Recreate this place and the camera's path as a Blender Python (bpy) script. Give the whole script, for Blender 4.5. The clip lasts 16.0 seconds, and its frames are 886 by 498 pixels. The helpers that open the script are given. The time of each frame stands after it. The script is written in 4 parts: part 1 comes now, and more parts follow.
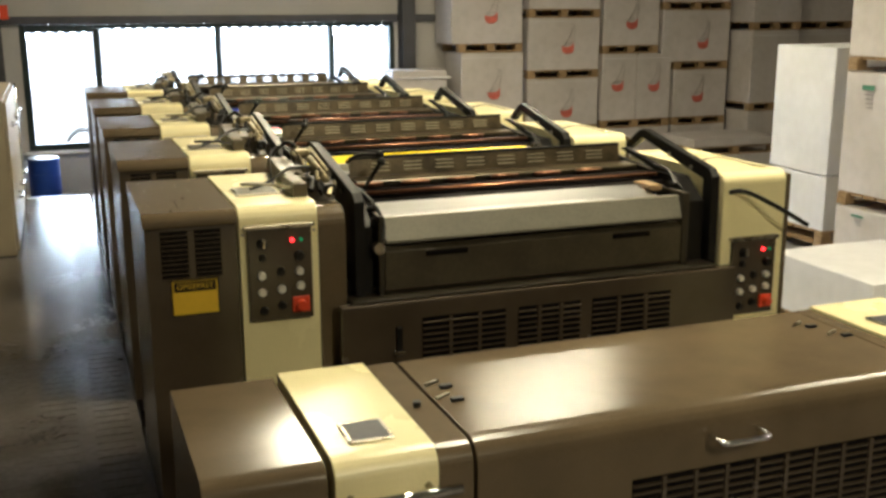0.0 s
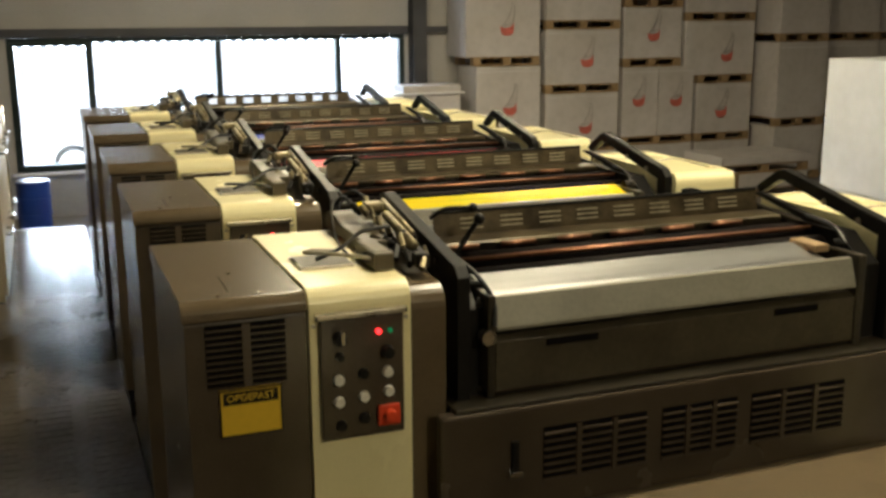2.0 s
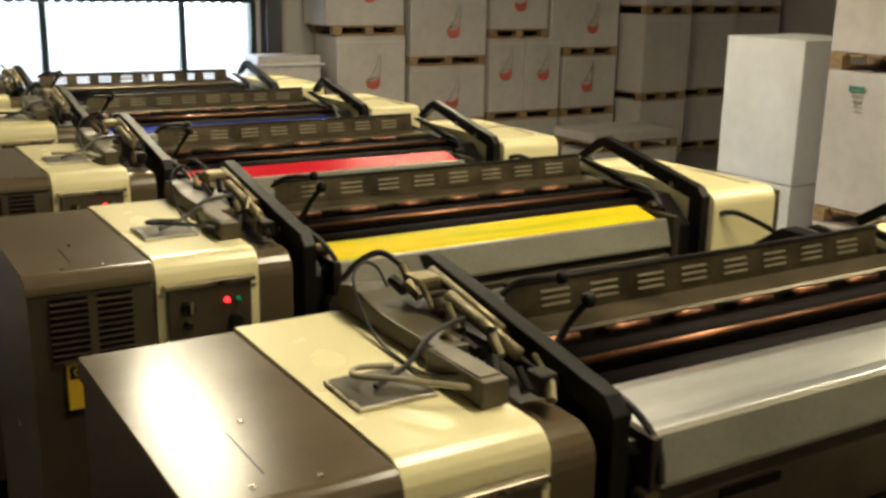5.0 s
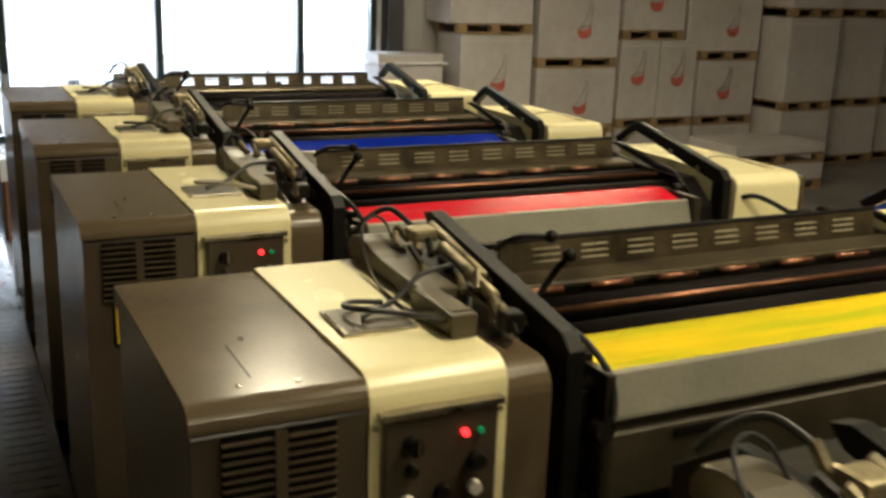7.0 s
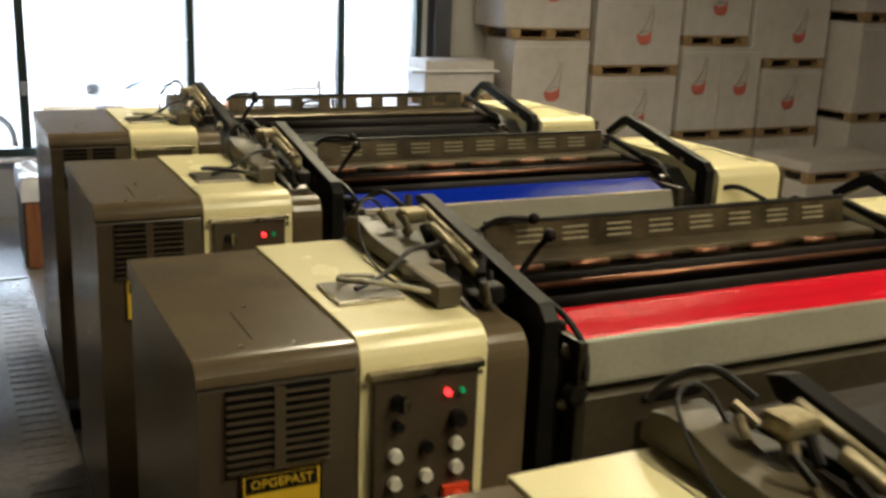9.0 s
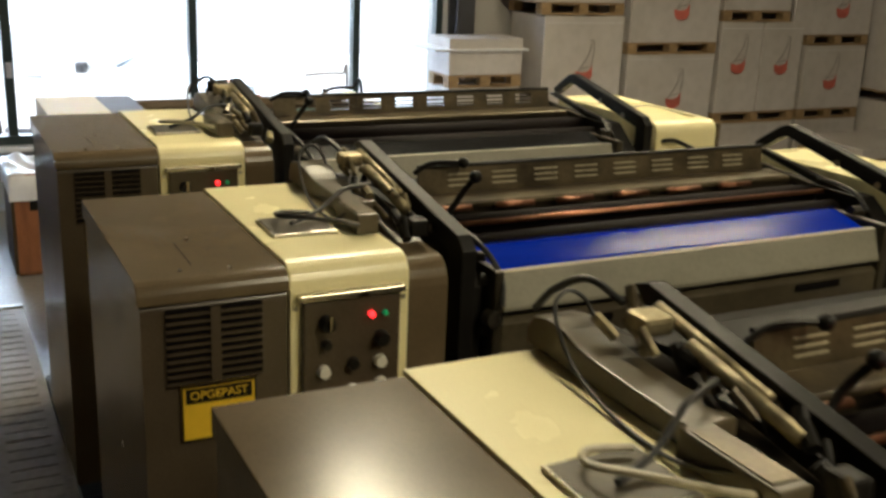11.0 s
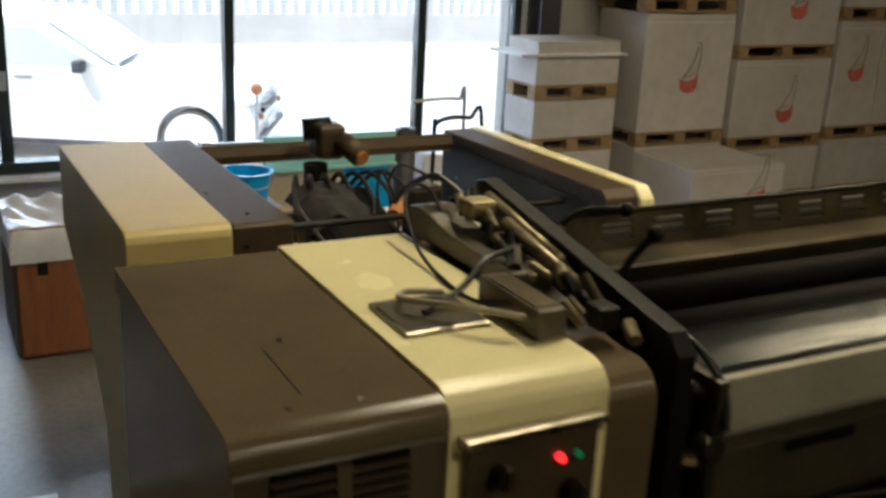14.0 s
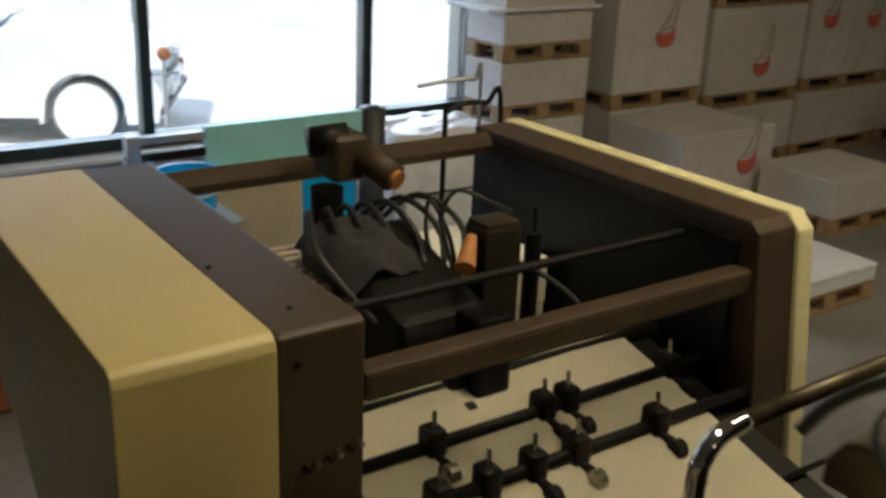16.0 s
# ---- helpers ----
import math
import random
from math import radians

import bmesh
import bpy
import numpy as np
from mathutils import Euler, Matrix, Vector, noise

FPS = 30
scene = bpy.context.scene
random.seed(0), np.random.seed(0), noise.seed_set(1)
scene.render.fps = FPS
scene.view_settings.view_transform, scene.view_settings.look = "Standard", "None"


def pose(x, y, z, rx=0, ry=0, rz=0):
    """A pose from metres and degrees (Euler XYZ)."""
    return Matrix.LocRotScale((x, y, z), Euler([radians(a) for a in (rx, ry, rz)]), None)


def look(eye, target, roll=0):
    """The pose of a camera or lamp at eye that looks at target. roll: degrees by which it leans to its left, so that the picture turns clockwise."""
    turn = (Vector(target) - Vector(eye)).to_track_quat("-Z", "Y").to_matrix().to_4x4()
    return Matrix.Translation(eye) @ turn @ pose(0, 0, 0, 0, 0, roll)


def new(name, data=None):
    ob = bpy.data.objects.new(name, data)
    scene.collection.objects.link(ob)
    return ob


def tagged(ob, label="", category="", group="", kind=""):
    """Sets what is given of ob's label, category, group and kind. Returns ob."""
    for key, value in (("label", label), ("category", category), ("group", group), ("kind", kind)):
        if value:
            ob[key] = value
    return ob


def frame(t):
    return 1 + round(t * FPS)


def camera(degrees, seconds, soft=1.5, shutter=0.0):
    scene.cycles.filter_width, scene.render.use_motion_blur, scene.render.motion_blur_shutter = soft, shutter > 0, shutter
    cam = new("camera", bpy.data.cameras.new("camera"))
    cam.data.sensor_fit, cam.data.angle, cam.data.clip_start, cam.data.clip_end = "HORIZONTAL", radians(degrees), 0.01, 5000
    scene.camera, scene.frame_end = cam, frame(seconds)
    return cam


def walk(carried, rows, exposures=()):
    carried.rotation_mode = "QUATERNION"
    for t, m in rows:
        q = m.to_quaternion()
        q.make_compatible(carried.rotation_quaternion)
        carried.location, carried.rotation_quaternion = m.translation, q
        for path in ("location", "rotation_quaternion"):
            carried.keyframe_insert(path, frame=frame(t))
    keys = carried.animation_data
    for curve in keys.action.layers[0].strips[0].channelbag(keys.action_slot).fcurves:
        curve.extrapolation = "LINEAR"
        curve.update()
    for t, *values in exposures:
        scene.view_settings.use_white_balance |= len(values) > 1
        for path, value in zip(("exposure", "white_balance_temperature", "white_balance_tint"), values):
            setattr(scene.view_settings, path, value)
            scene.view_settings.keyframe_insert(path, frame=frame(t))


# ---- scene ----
cam = camera(46.5, 16.0, soft=3.0, shutter=0.5)
PATH = [
    (0, (0.384, 0.092, 2.223), (1.064, 1.915, 1.761), -0.2),
    (0.5, (0.405, 0.248, 2.235), (1.067, 2.078, 1.773), -0.2),
    (1, (0.391, 0.463, 2.227), (1.028, 2.299, 1.754), 0.4),
    (1.5, (0.332, 0.69, 2.239), (0.999, 2.52, 1.787), -0.6),
    (2, (0.35, 0.934, 2.229), (1.054, 2.753, 1.786), -0.3),
    (2.5, (0.367, 1.133, 2.23), (1.157, 2.91, 1.762), 1.0),
    (3, (0.327, 1.32, 2.243), (1.322, 2.987, 1.762), 1.3),
    (5.5, (0.268, 2.174, 2.252), (1.275, 3.826, 1.744), 1.1),
    (6, (0.286, 2.371, 2.239), (1.257, 4.052, 1.759), 1.5),
    (6.5, (0.324, 2.567, 2.241), (1.193, 4.292, 1.721), 2.0),
    (7, (0.314, 2.824, 2.231), (1.173, 4.554, 1.713), 2.0),
    (7.5, (0.284, 3.03, 2.232), (1.151, 4.753, 1.703), 1.7),
    (8, (0.293, 3.3, 2.221), (1.128, 5.049, 1.728), 2.1),
    (8.5, (0.298, 3.511, 2.233), (1.117, 5.253, 1.692), 3.0),
    (9, (0.275, 3.771, 2.235), (1.126, 5.504, 1.713), 2.3),
    (9.5, (0.274, 3.989, 2.227), (1.119, 5.72, 1.692), 1.4),
    (12, (0.31, 5.29, 2.211), (1.217, 6.974, 1.628), 3.4),
    (12.5, (0.294, 5.65, 2.183), (1.219, 7.327, 1.63), 3.2),
    (13, (0.291, 5.893, 2.175), (1.206, 7.573, 1.594), 2.4),
    (13.5, (0.327, 6.182, 2.183), (1.219, 7.878, 1.609), 2.0),
    (14, (0.308, 6.47, 2.183), (1.22, 8.145, 1.578), 2.9),
    (14.5, (0.335, 6.817, 2.157), (1.232, 8.496, 1.545), 0.5),
    (15, (0.372, 7.135, 2.152), (1.255, 8.819, 1.532), 1.7),
    (15.5, (0.396, 7.378, 2.13), (1.352, 8.996, 1.447), 3.5),
    (16, (0.394, 7.638, 2.13), (1.478, 9.166, 1.432), 2.5),
]
walk(cam, [(t, look(eye, target, roll)) for t, eye, target, roll in PATH],
     [(0.0, 1.18, 5750, 10), (0.6, 1.06, 5770, 10), (3.0, 0.85, 5900, 10), (7.0, 0.75, 5900, 10), (9.5, 0.76, 5850, 10), (12.0, 0.55, 5930, 10), (12.6, 0.40, 5950, 10), (14.0, 0.05, 5900, 10), (15.2, -0.28, 5900, 10), (16.0, -0.28, 5900, 10)])

# ---- world, sun, lights ----
world = bpy.data.worlds.new("world")
scene.world = world
world.use_nodes = True
wn = world.node_tree
sky = wn.nodes.new("ShaderNodeTexSky")
sky.sky_type = "NISHITA"
sky.sun_disc = False
SUN_EL, SUN_AZ = radians(55), radians(250)
sky.sun_elevation, sky.sun_rotation = SUN_EL, SUN_AZ
wn.nodes["Background"].inputs["Strength"].default_value = 0.15
wn.links.new(sky.outputs[0], wn.nodes["Background"].inputs["Color"])
sun_data = bpy.data.lights.new("sun", "SUN")
sun_data.energy, sun_data.angle, sun_data.color = 5.0, radians(0.5), (1.0, 0.95, 0.86)
sun = new("sun", sun_data)
sun_from = Vector((math.sin(SUN_AZ) * math.cos(SUN_EL), math.cos(SUN_AZ) * math.cos(SUN_EL), math.sin(SUN_EL)))
sun.matrix_world = look(sun_from * 40, (0, 0, 0))
# place, half-length along x and y, watts
LAMPS = [(2.25, 8.7, 0.13, 0.95, 72.0), (4.7, 8.7, 0.68, 0.09, 48.0), (2.25, 3.4, 0.13, 0.95, 55.0), (5.2, 3.4, 0.68, 0.09, 45.0), (2.25, -2.4, 0.13, 0.95, 75.0)]
LAMP_COLOR = (1.0, 0.82, 0.48)

# ---- materials ----
def mat(name, color, rough=0.5, metal=0.0, var=0.12, scale=6.0, bump=0.05, grain=60.0, spec=0.5, dirt=None, rvar=0.1, stretch=(1, 1, 1)):
    m = bpy.data.materials.new(name)
    m.use_nodes = True
    n, l = m.node_tree.nodes, m.node_tree.links
    b = n["Principled BSDF"]
    b.inputs["Metallic"].default_value = metal
    b.inputs["Specular IOR Level"].default_value = spec
    co = n.new("ShaderNodeTexCoord")
    mp = n.new("ShaderNodeMapping")
    mp.inputs["Scale"].default_value = stretch
    l.new(co.outputs["Object"], mp.inputs["Vector"])
    big, small = n.new("ShaderNodeTexNoise"), n.new("ShaderNodeTexNoise")
    for t, s, d in ((big, scale, 4), (small, grain, 3)):
        t.inputs["Scale"].default_value, t.inputs["Detail"].default_value = s, d
        l.new(mp.outputs[0], t.inputs["Vector"])
    r1 = n.new("ShaderNodeValToRGB")
    lo = dirt or [c * (1 - 2 * var) for c in color]
    r1.color_ramp.elements[0].position, r1.color_ramp.elements[1].position = 0.3, 0.62
    r1.color_ramp.elements[0].color, r1.color_ramp.elements[1].color = (*lo, 1), (*color, 1)
    l.new(big.outputs[0], r1.inputs[0])
    mix = n.new("ShaderNodeMixRGB")
    mix.blend_type = "MULTIPLY"
    mix.inputs[0].default_value = min(1.0, var * 2)
    l.new(r1.outputs[0], mix.inputs[1])
    gr = n.new("ShaderNodeValToRGB")
    gr.color_ramp.elements[0].color, gr.color_ramp.elements[1].color = (0.55, 0.55, 0.55, 1), (1, 1, 1, 1)
    gr.color_ramp.elements[0].position, gr.color_ramp.elements[1].position = 0.35, 0.6
    l.new(small.outputs[0], gr.inputs[0])
    l.new(gr.outputs[0], mix.inputs[2])
    info = n.new("ShaderNodeObjectInfo")
    hs = n.new("ShaderNodeHueSaturation")
    ra = n.new("ShaderNodeMapRange")
    ra.inputs[3].default_value, ra.inputs[4].default_value = 1 - var * 0.6, 1 + var * 0.6
    l.new(info.outputs["Random"], ra.inputs[0])
    l.new(ra.outputs[0], hs.inputs["Value"])
    l.new(mix.outputs[0], hs.inputs["Color"])
    l.new(hs.outputs[0], b.inputs["Base Color"])
    rr = n.new("ShaderNodeMapRange")
    rr.inputs[3].default_value, rr.inputs[4].default_value = max(0.02, rough - rvar), min(1, rough + rvar)
    l.new(big.outputs[0], rr.inputs[0])
    l.new(rr.outputs[0], b.inputs["Roughness"])
    if bump:
        bp = n.new("ShaderNodeBump")
        bp.inputs["Strength"].default_value, bp.inputs["Distance"].default_value = bump, 0.004
        l.new(small.outputs[0], bp.inputs["Height"])
        l.new(bp.outputs[0], b.inputs["Normal"])
    return m


def glow(name, color, strength):
    m = bpy.data.materials.new(name)
    m.use_nodes = True
    b = m.node_tree.nodes["Principled BSDF"]
    b.inputs["Base Color"].default_value = (*color, 1)
    b.inputs["Emission Color"].default_value = (*color, 1)
    b.inputs["Emission Strength"].default_value = strength
    return m


def clear_glass(name):
    m = bpy.data.materials.new(name)
    m.use_nodes = True
    b = m.node_tree.nodes["Principled BSDF"]
    b.inputs["Transmission Weight"].default_value, b.inputs["Roughness"].default_value = 1.0, 0.01
    b.inputs["IOR"].default_value = 1.45
    b.inputs["Base Color"].default_value = (0.97, 1.0, 0.98, 1)
    return m


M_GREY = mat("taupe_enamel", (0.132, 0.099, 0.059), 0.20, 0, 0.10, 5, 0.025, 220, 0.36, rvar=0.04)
# Taupe darkened for upright faces in shade; the dark switch panels share it.
M_DARKFACE = mat("shaded_dark_enamel", (0.078, 0.060, 0.041), 0.24, 0, 0.12, 5, 0.04, 200)
M_BEIGE = mat("cream_enamel", (0.87, 0.795, 0.465), 0.27, 0, 0.04, 4, 0.03, 180, dirt=(0.85, 0.772, 0.445), rvar=0.03)
M_GOLD = mat("old_yellow_enamel", (0.60, 0.48, 0.20), 0.42, 0, 0.06, 4, 0.03, 160)
# Cream browned down to tan: the cabinet's shade is in the colour.
M_SHADETAN = mat("shaded_cream_enamel", (0.44, 0.375, 0.26), 0.4, 0, 0.06, 4, 0.03, 160)
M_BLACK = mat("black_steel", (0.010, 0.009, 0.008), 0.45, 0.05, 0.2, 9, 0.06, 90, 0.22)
# Near-black that paints the shade inside vents, slots and seams.
M_SLOT = mat("slot_shade", (0.006, 0.005, 0.005), 0.85, 0, 0.1, 9, 0.0, spec=0.08)
M_OLIVE = mat("oily_olive_plate", (0.040, 0.033, 0.021), 0.38, 0.2, 0.22, 7, 0.06, 70, dirt=(0.016, 0.012, 0.008))
M_APRON = mat("oily_apron_steel", (0.080, 0.066, 0.040), 0.42, 0.2, 0.18, 7, 0.06, 70, dirt=(0.046, 0.036, 0.022))
M_FIN = mat("oily_guard_plate", (0.125, 0.097, 0.054), 0.36, 0.5, 0.22, 9, 0.06, 80, dirt=(0.036, 0.027, 0.016))
M_ALU = mat("brushed_aluminium", (0.66, 0.66, 0.66), 0.33, 0.9, 0.10, 5, 0.05, 120, stretch=(0.2, 4, 4))
M_PLATE = mat("grey_fountain_plate", (0.265, 0.25, 0.20), 0.45, 0.2, 0.10, 5, 0.05, 90)
M_STEEL = mat("worn_steel", (0.50, 0.46, 0.38), 0.28, 1.0, 0.2, 12, 0.08, 90)
M_CHROME = mat("chrome", (0.85, 0.85, 0.85), 0.10, 1.0, 0.03, 12, 0.0, rvar=0.04)
M_COPPER = mat("copper_roller", (0.30, 0.145, 0.085), 0.36, 0.9, 0.15, 10, 0.05, 80)
M_RUBBER = mat("dark_rubber_roller", (0.009, 0.006, 0.006), 0.65, 0, 0.25, 8, 0.04, 60, 0.08)
M_CABLE = mat("black_hose", (0.02, 0.02, 0.02), 0.45, 0, 0.1, 20, 0.03)
M_HOSE = mat("clear_grey_hose", (0.42, 0.38, 0.28), 0.35, 0, 0.15, 20, 0.03)
# Pale colour for the light that shows through the guard slots.
M_SLOTLITE = mat("slot_light", (0.42, 0.37, 0.25), 0.5, 0.2, 0.15, 20, 0.02)
M_BOXGREY = mat("grey_cast_enamel", (0.095, 0.078, 0.048), 0.36, 0, 0.12, 6, 0.05, 120)
M_BRASS = mat("oily_brass_parts", (0.36, 0.305, 0.18), 0.42, 0.65, 0.3, 25, 0.1, 90, dirt=(0.10, 0.08, 0.05))
M_SIGN = mat("yellow_sign", (0.80, 0.52, 0.02), 0.5, 0, 0.05, 8, 0.02)
M_INK = {
    "yellow": mat("yellow_ink", (0.80, 0.54, 0.005), 0.24, 0, 0.08, 5, 0.12, 22, 0.08, dirt=(0.42, 0.44, 0.012), stretch=(0.3, 4, 4)),
    "red": mat("red_ink", (0.60, 0.008, 0.022), 0.26, 0, 0.06, 5, 0.12, 22, 0.05, stretch=(0.3, 4, 4)),
    "blue": mat("blue_ink", (0.002, 0.018, 0.31), 0.20, 0, 0.08, 5, 0.12, 22, 0.03, stretch=(0.3, 4, 4)),
    "black": mat("black_ink", (0.006, 0.006, 0.007), 0.22, 0, 0.08, 5, 0.15, 30, 0.3, stretch=(0.3, 4, 4)),
}
M_FLOOR = mat("painted_concrete", (0.25, 0.235, 0.225), 0.36, 0, 0.20, 1.2, 0.08, 30, dirt=(0.13, 0.12, 0.115), rvar=0.14)
M_TREAD = mat("worn_tread_steel", (0.29, 0.265, 0.25), 0.20, 0.4, 0.2, 2.0, 0.06, 40, dirt=(0.13, 0.11, 0.095), rvar=0.10)
M_WALL = mat("pale_wall_panel", (0.46, 0.44, 0.42), 0.7, 0, 0.06, 1.5, 0.05, 40)
M_LOWWALL = mat("grey_low_wall", (0.36, 0.37, 0.40), 0.6, 0, 0.10, 2.0, 0.08, 50)
M_CEIL = mat("ceiling_sheet", (0.34, 0.33, 0.31), 0.8, 0, 0.06, 1.5, 0.05, 40)
M_FRAME = mat("dark_green_frame", (0.020, 0.035, 0.032), 0.4, 0.2, 0.15, 6, 0.04)
M_COLUMN = mat("grey_steel_column", (0.075, 0.075, 0.085), 0.5, 0.2, 0.15, 3, 0.06)
M_CARTON = mat("white_wrapped_paper", (0.62, 0.58, 0.57), 0.6, 0, 0.08, 1.6, 0.15, 12, dirt=(0.54, 0.50, 0.475))
M_WHITE = mat("white_paper_wrap", (0.80, 0.80, 0.82), 0.5, 0, 0.05, 2.0, 0.15, 10)
M_WOOD = mat("pallet_wood", (0.40, 0.27, 0.14), 0.75, 0, 0.2, 4, 0.2, 50, stretch=(1, 6, 6))
M_SLAT = mat("pale_slat_wood", (0.62, 0.48, 0.28), 0.6, 0, 0.12, 6, 0.1, 50)
M_BROWNBOX = mat("brown_plywood", (0.33, 0.125, 0.050), 0.5, 0, 0.15, 4, 0.1, 40, stretch=(4, 4, 0.8))
M_REDMARK = mat("red_print", (0.66, 0.17, 0.13), 0.6, 0, 0.15, 14, 0)
M_GREYMARK = mat("grey_print", (0.34, 0.31, 0.30), 0.6, 0, 0.15, 14, 0)
M_GREENMARK = mat("green_print", (0.06, 0.22, 0.14), 0.6, 0, 0.1, 14, 0)
M_BLUEPL = mat("blue_plastic", (0.012, 0.055, 0.33), 0.35, 0, 0.1, 5, 0.04)
M_BOARD = mat("beige_cardboard", (0.48, 0.40, 0.28), 0.7, 0, 0.08, 4, 0.05, 60)
M_CYAN = mat("cyan_plastic", (0.01, 0.42, 0.95), 0.3, 0, 0.1, 5, 0.04)
M_TEAL = mat("pale_teal_board", (0.38, 0.76, 0.78), 0.35, 0, 0.08, 4, 0.04)
M_BAG = mat("white_plastic_bag", (0.78, 0.78, 0.86), 0.3, 0, 0.06, 6, 0.5, 16)
M_PAPER = mat("cream_sheet", (0.80, 0.74, 0.58), 0.6, 0, 0.03, 3, 0.02)
M_DKBROWN = mat("feeder_brown_enamel", (0.074, 0.050, 0.029), 0.48, 0.05, 0.12, 5, 0.05, 120, 0.3)
M_CLOTH = mat("dark_cloth", (0.035, 0.033, 0.035), 0.85, 0, 0.2, 8, 0.5, 40)
M_RED = mat("red_button", (0.72, 0.07, 0.02), 0.35, 0, 0.05, 10, 0)
M_WKNOB = mat("white_button", (0.72, 0.70, 0.62), 0.35, 0, 0.05, 10, 0)
M_YARD = mat("pale_paving", (0.80, 0.78, 0.75), 0.8, 0, 0.08, 1.0, 0.1, 20)
M_FENCE = mat("pale_cladding", (0.74, 0.74, 0.75), 0.6, 0, 0.08, 1.0, 0.05)
M_GAL = mat("galvanised_steel", (0.42, 0.43, 0.45), 0.4, 0.6, 0.1, 8, 0.03)
M_CARPAINT = mat("white_car_paint", (0.80, 0.80, 0.80), 0.2, 0, 0.02, 3, 0)
# Black rubber lifted to grey in the colour, for the yard's glare.
M_TYRE = mat("glare_grey_tyre", (0.065, 0.064, 0.062), 0.8, 0, 0.1, 8, 0.03)
# Pale base colour paints the bright sky reflected in the car's glass.
M_CARGLASS = mat("sky_sheen_car_glass", (0.58, 0.62, 0.66), 0.06, 0, 0.03, 3, 0)
M_LEDRED, M_LEDGREEN, M_LEDOFF = glow("red_lamp", (1.0, 0.02, 0.02), 2.5), glow("green_lamp", (0.01, 0.35, 0.12), 0.12), mat("dark_lens", (0.03, 0.04, 0.03), 0.2, 0, 0.05, 5, 0)
M_TUBE = glow("lit_tube", (1.0, 0.90, 0.70), 5.0)
M_FILLGLOW = glow("daylight_fill_glow", (0.82, 0.91, 1.0), 8.0)
M_GLASS = clear_glass("window_glass")
M_ORANGE = mat("orange_plastic", (0.50, 0.20, 0.05), 0.45, 0, 0.1, 10, 0.02)

# ---- mesh helpers ----
def obj(name, bm, material, smooth=False):
    me = bpy.data.meshes.new(name)
    bm.normal_update()
    bm.to_mesh(me)
    bm.free()
    me.materials.append(material)
    if smooth:
        for p in me.polygons:
            p.use_smooth = True
    return new(name, me)


def part(name, bm, material, parent, label="", smooth=False):
    ob = obj(name, bm, material, smooth)
    ob.parent = parent
    if label:
        tagged(ob, label)
    return ob


def thing(name, at=(0, 0, 0), label="", category="", group="", kind=""):
    ob = new(name)
    ob.empty_display_size = 0.1
    ob.location = at
    return tagged(ob, label, category, group, kind)


def bx(x0, x1, y0, y1, z0, z1, bevel=0.0, seg=2, bm=None):
    """A box with bevelled edges, added to bm."""
    out = bm or bmesh.new()
    t = bmesh.new()
    bmesh.ops.create_cube(t, size=1, matrix=Matrix.Translation(((x0 + x1) / 2, (y0 + y1) / 2, (z0 + z1) / 2)) @ Matrix.Diagonal((x1 - x0, y1 - y0, z1 - z0, 1)))
    if bevel:
        bmesh.ops.bevel(t, geom=t.edges[:], offset=bevel, segments=seg, affect="EDGES", profile=0.6)
    if bm is None:
        out.free()
        return t
    me = bpy.data.meshes.new("tmp")
    t.to_mesh(me)
    t.free()
    out.from_mesh(me)
    bpy.data.meshes.remove(me)
    return out


def profile(pts, x0, x1, bevel=0.0, bm=None):
    """A (y, z) outline drawn out from x0 to x1."""
    t = bmesh.new()
    a = [t.verts.new((x0, y, z)) for y, z in pts]
    b = [t.verts.new((x1, y, z)) for y, z in pts]
    t.faces.new(a)
    t.faces.new(b[::-1])
    for i in range(len(pts)):
        j = (i + 1) % len(pts)
        t.faces.new((a[j], a[i], b[i], b[j]))
    bmesh.ops.recalc_face_normals(t, faces=t.faces[:])
    if bevel:
        bmesh.ops.bevel(t, geom=t.edges[:], offset=bevel, segments=2, affect="EDGES", profile=0.6)
    if bm is None:
        return t
    me = bpy.data.meshes.new("tmp")
    t.to_mesh(me)
    t.free()
    bm.from_mesh(me)
    bpy.data.meshes.remove(me)
    return bm


def rod(p, q, r, seg=12, bm=None, r2=None):
    out = bm or bmesh.new()
    p, q = Vector(p), Vector(q)
    d = q - p
    m = Matrix.Translation((p + q) / 2) @ d.to_track_quat("Z", "Y").to_matrix().to_4x4()
    bmesh.ops.create_cone(out, cap_ends=True, segments=seg, radius1=r, radius2=r if r2 is None else r2, depth=d.length, matrix=m)
    return out


def ball(c, r, bm=None, squash=(1, 1, 1)):
    out = bm or bmesh.new()
    bmesh.ops.create_icosphere(out, subdivisions=2, radius=r, matrix=Matrix.Translation(c) @ Matrix.Diagonal((*squash, 1)))
    return out


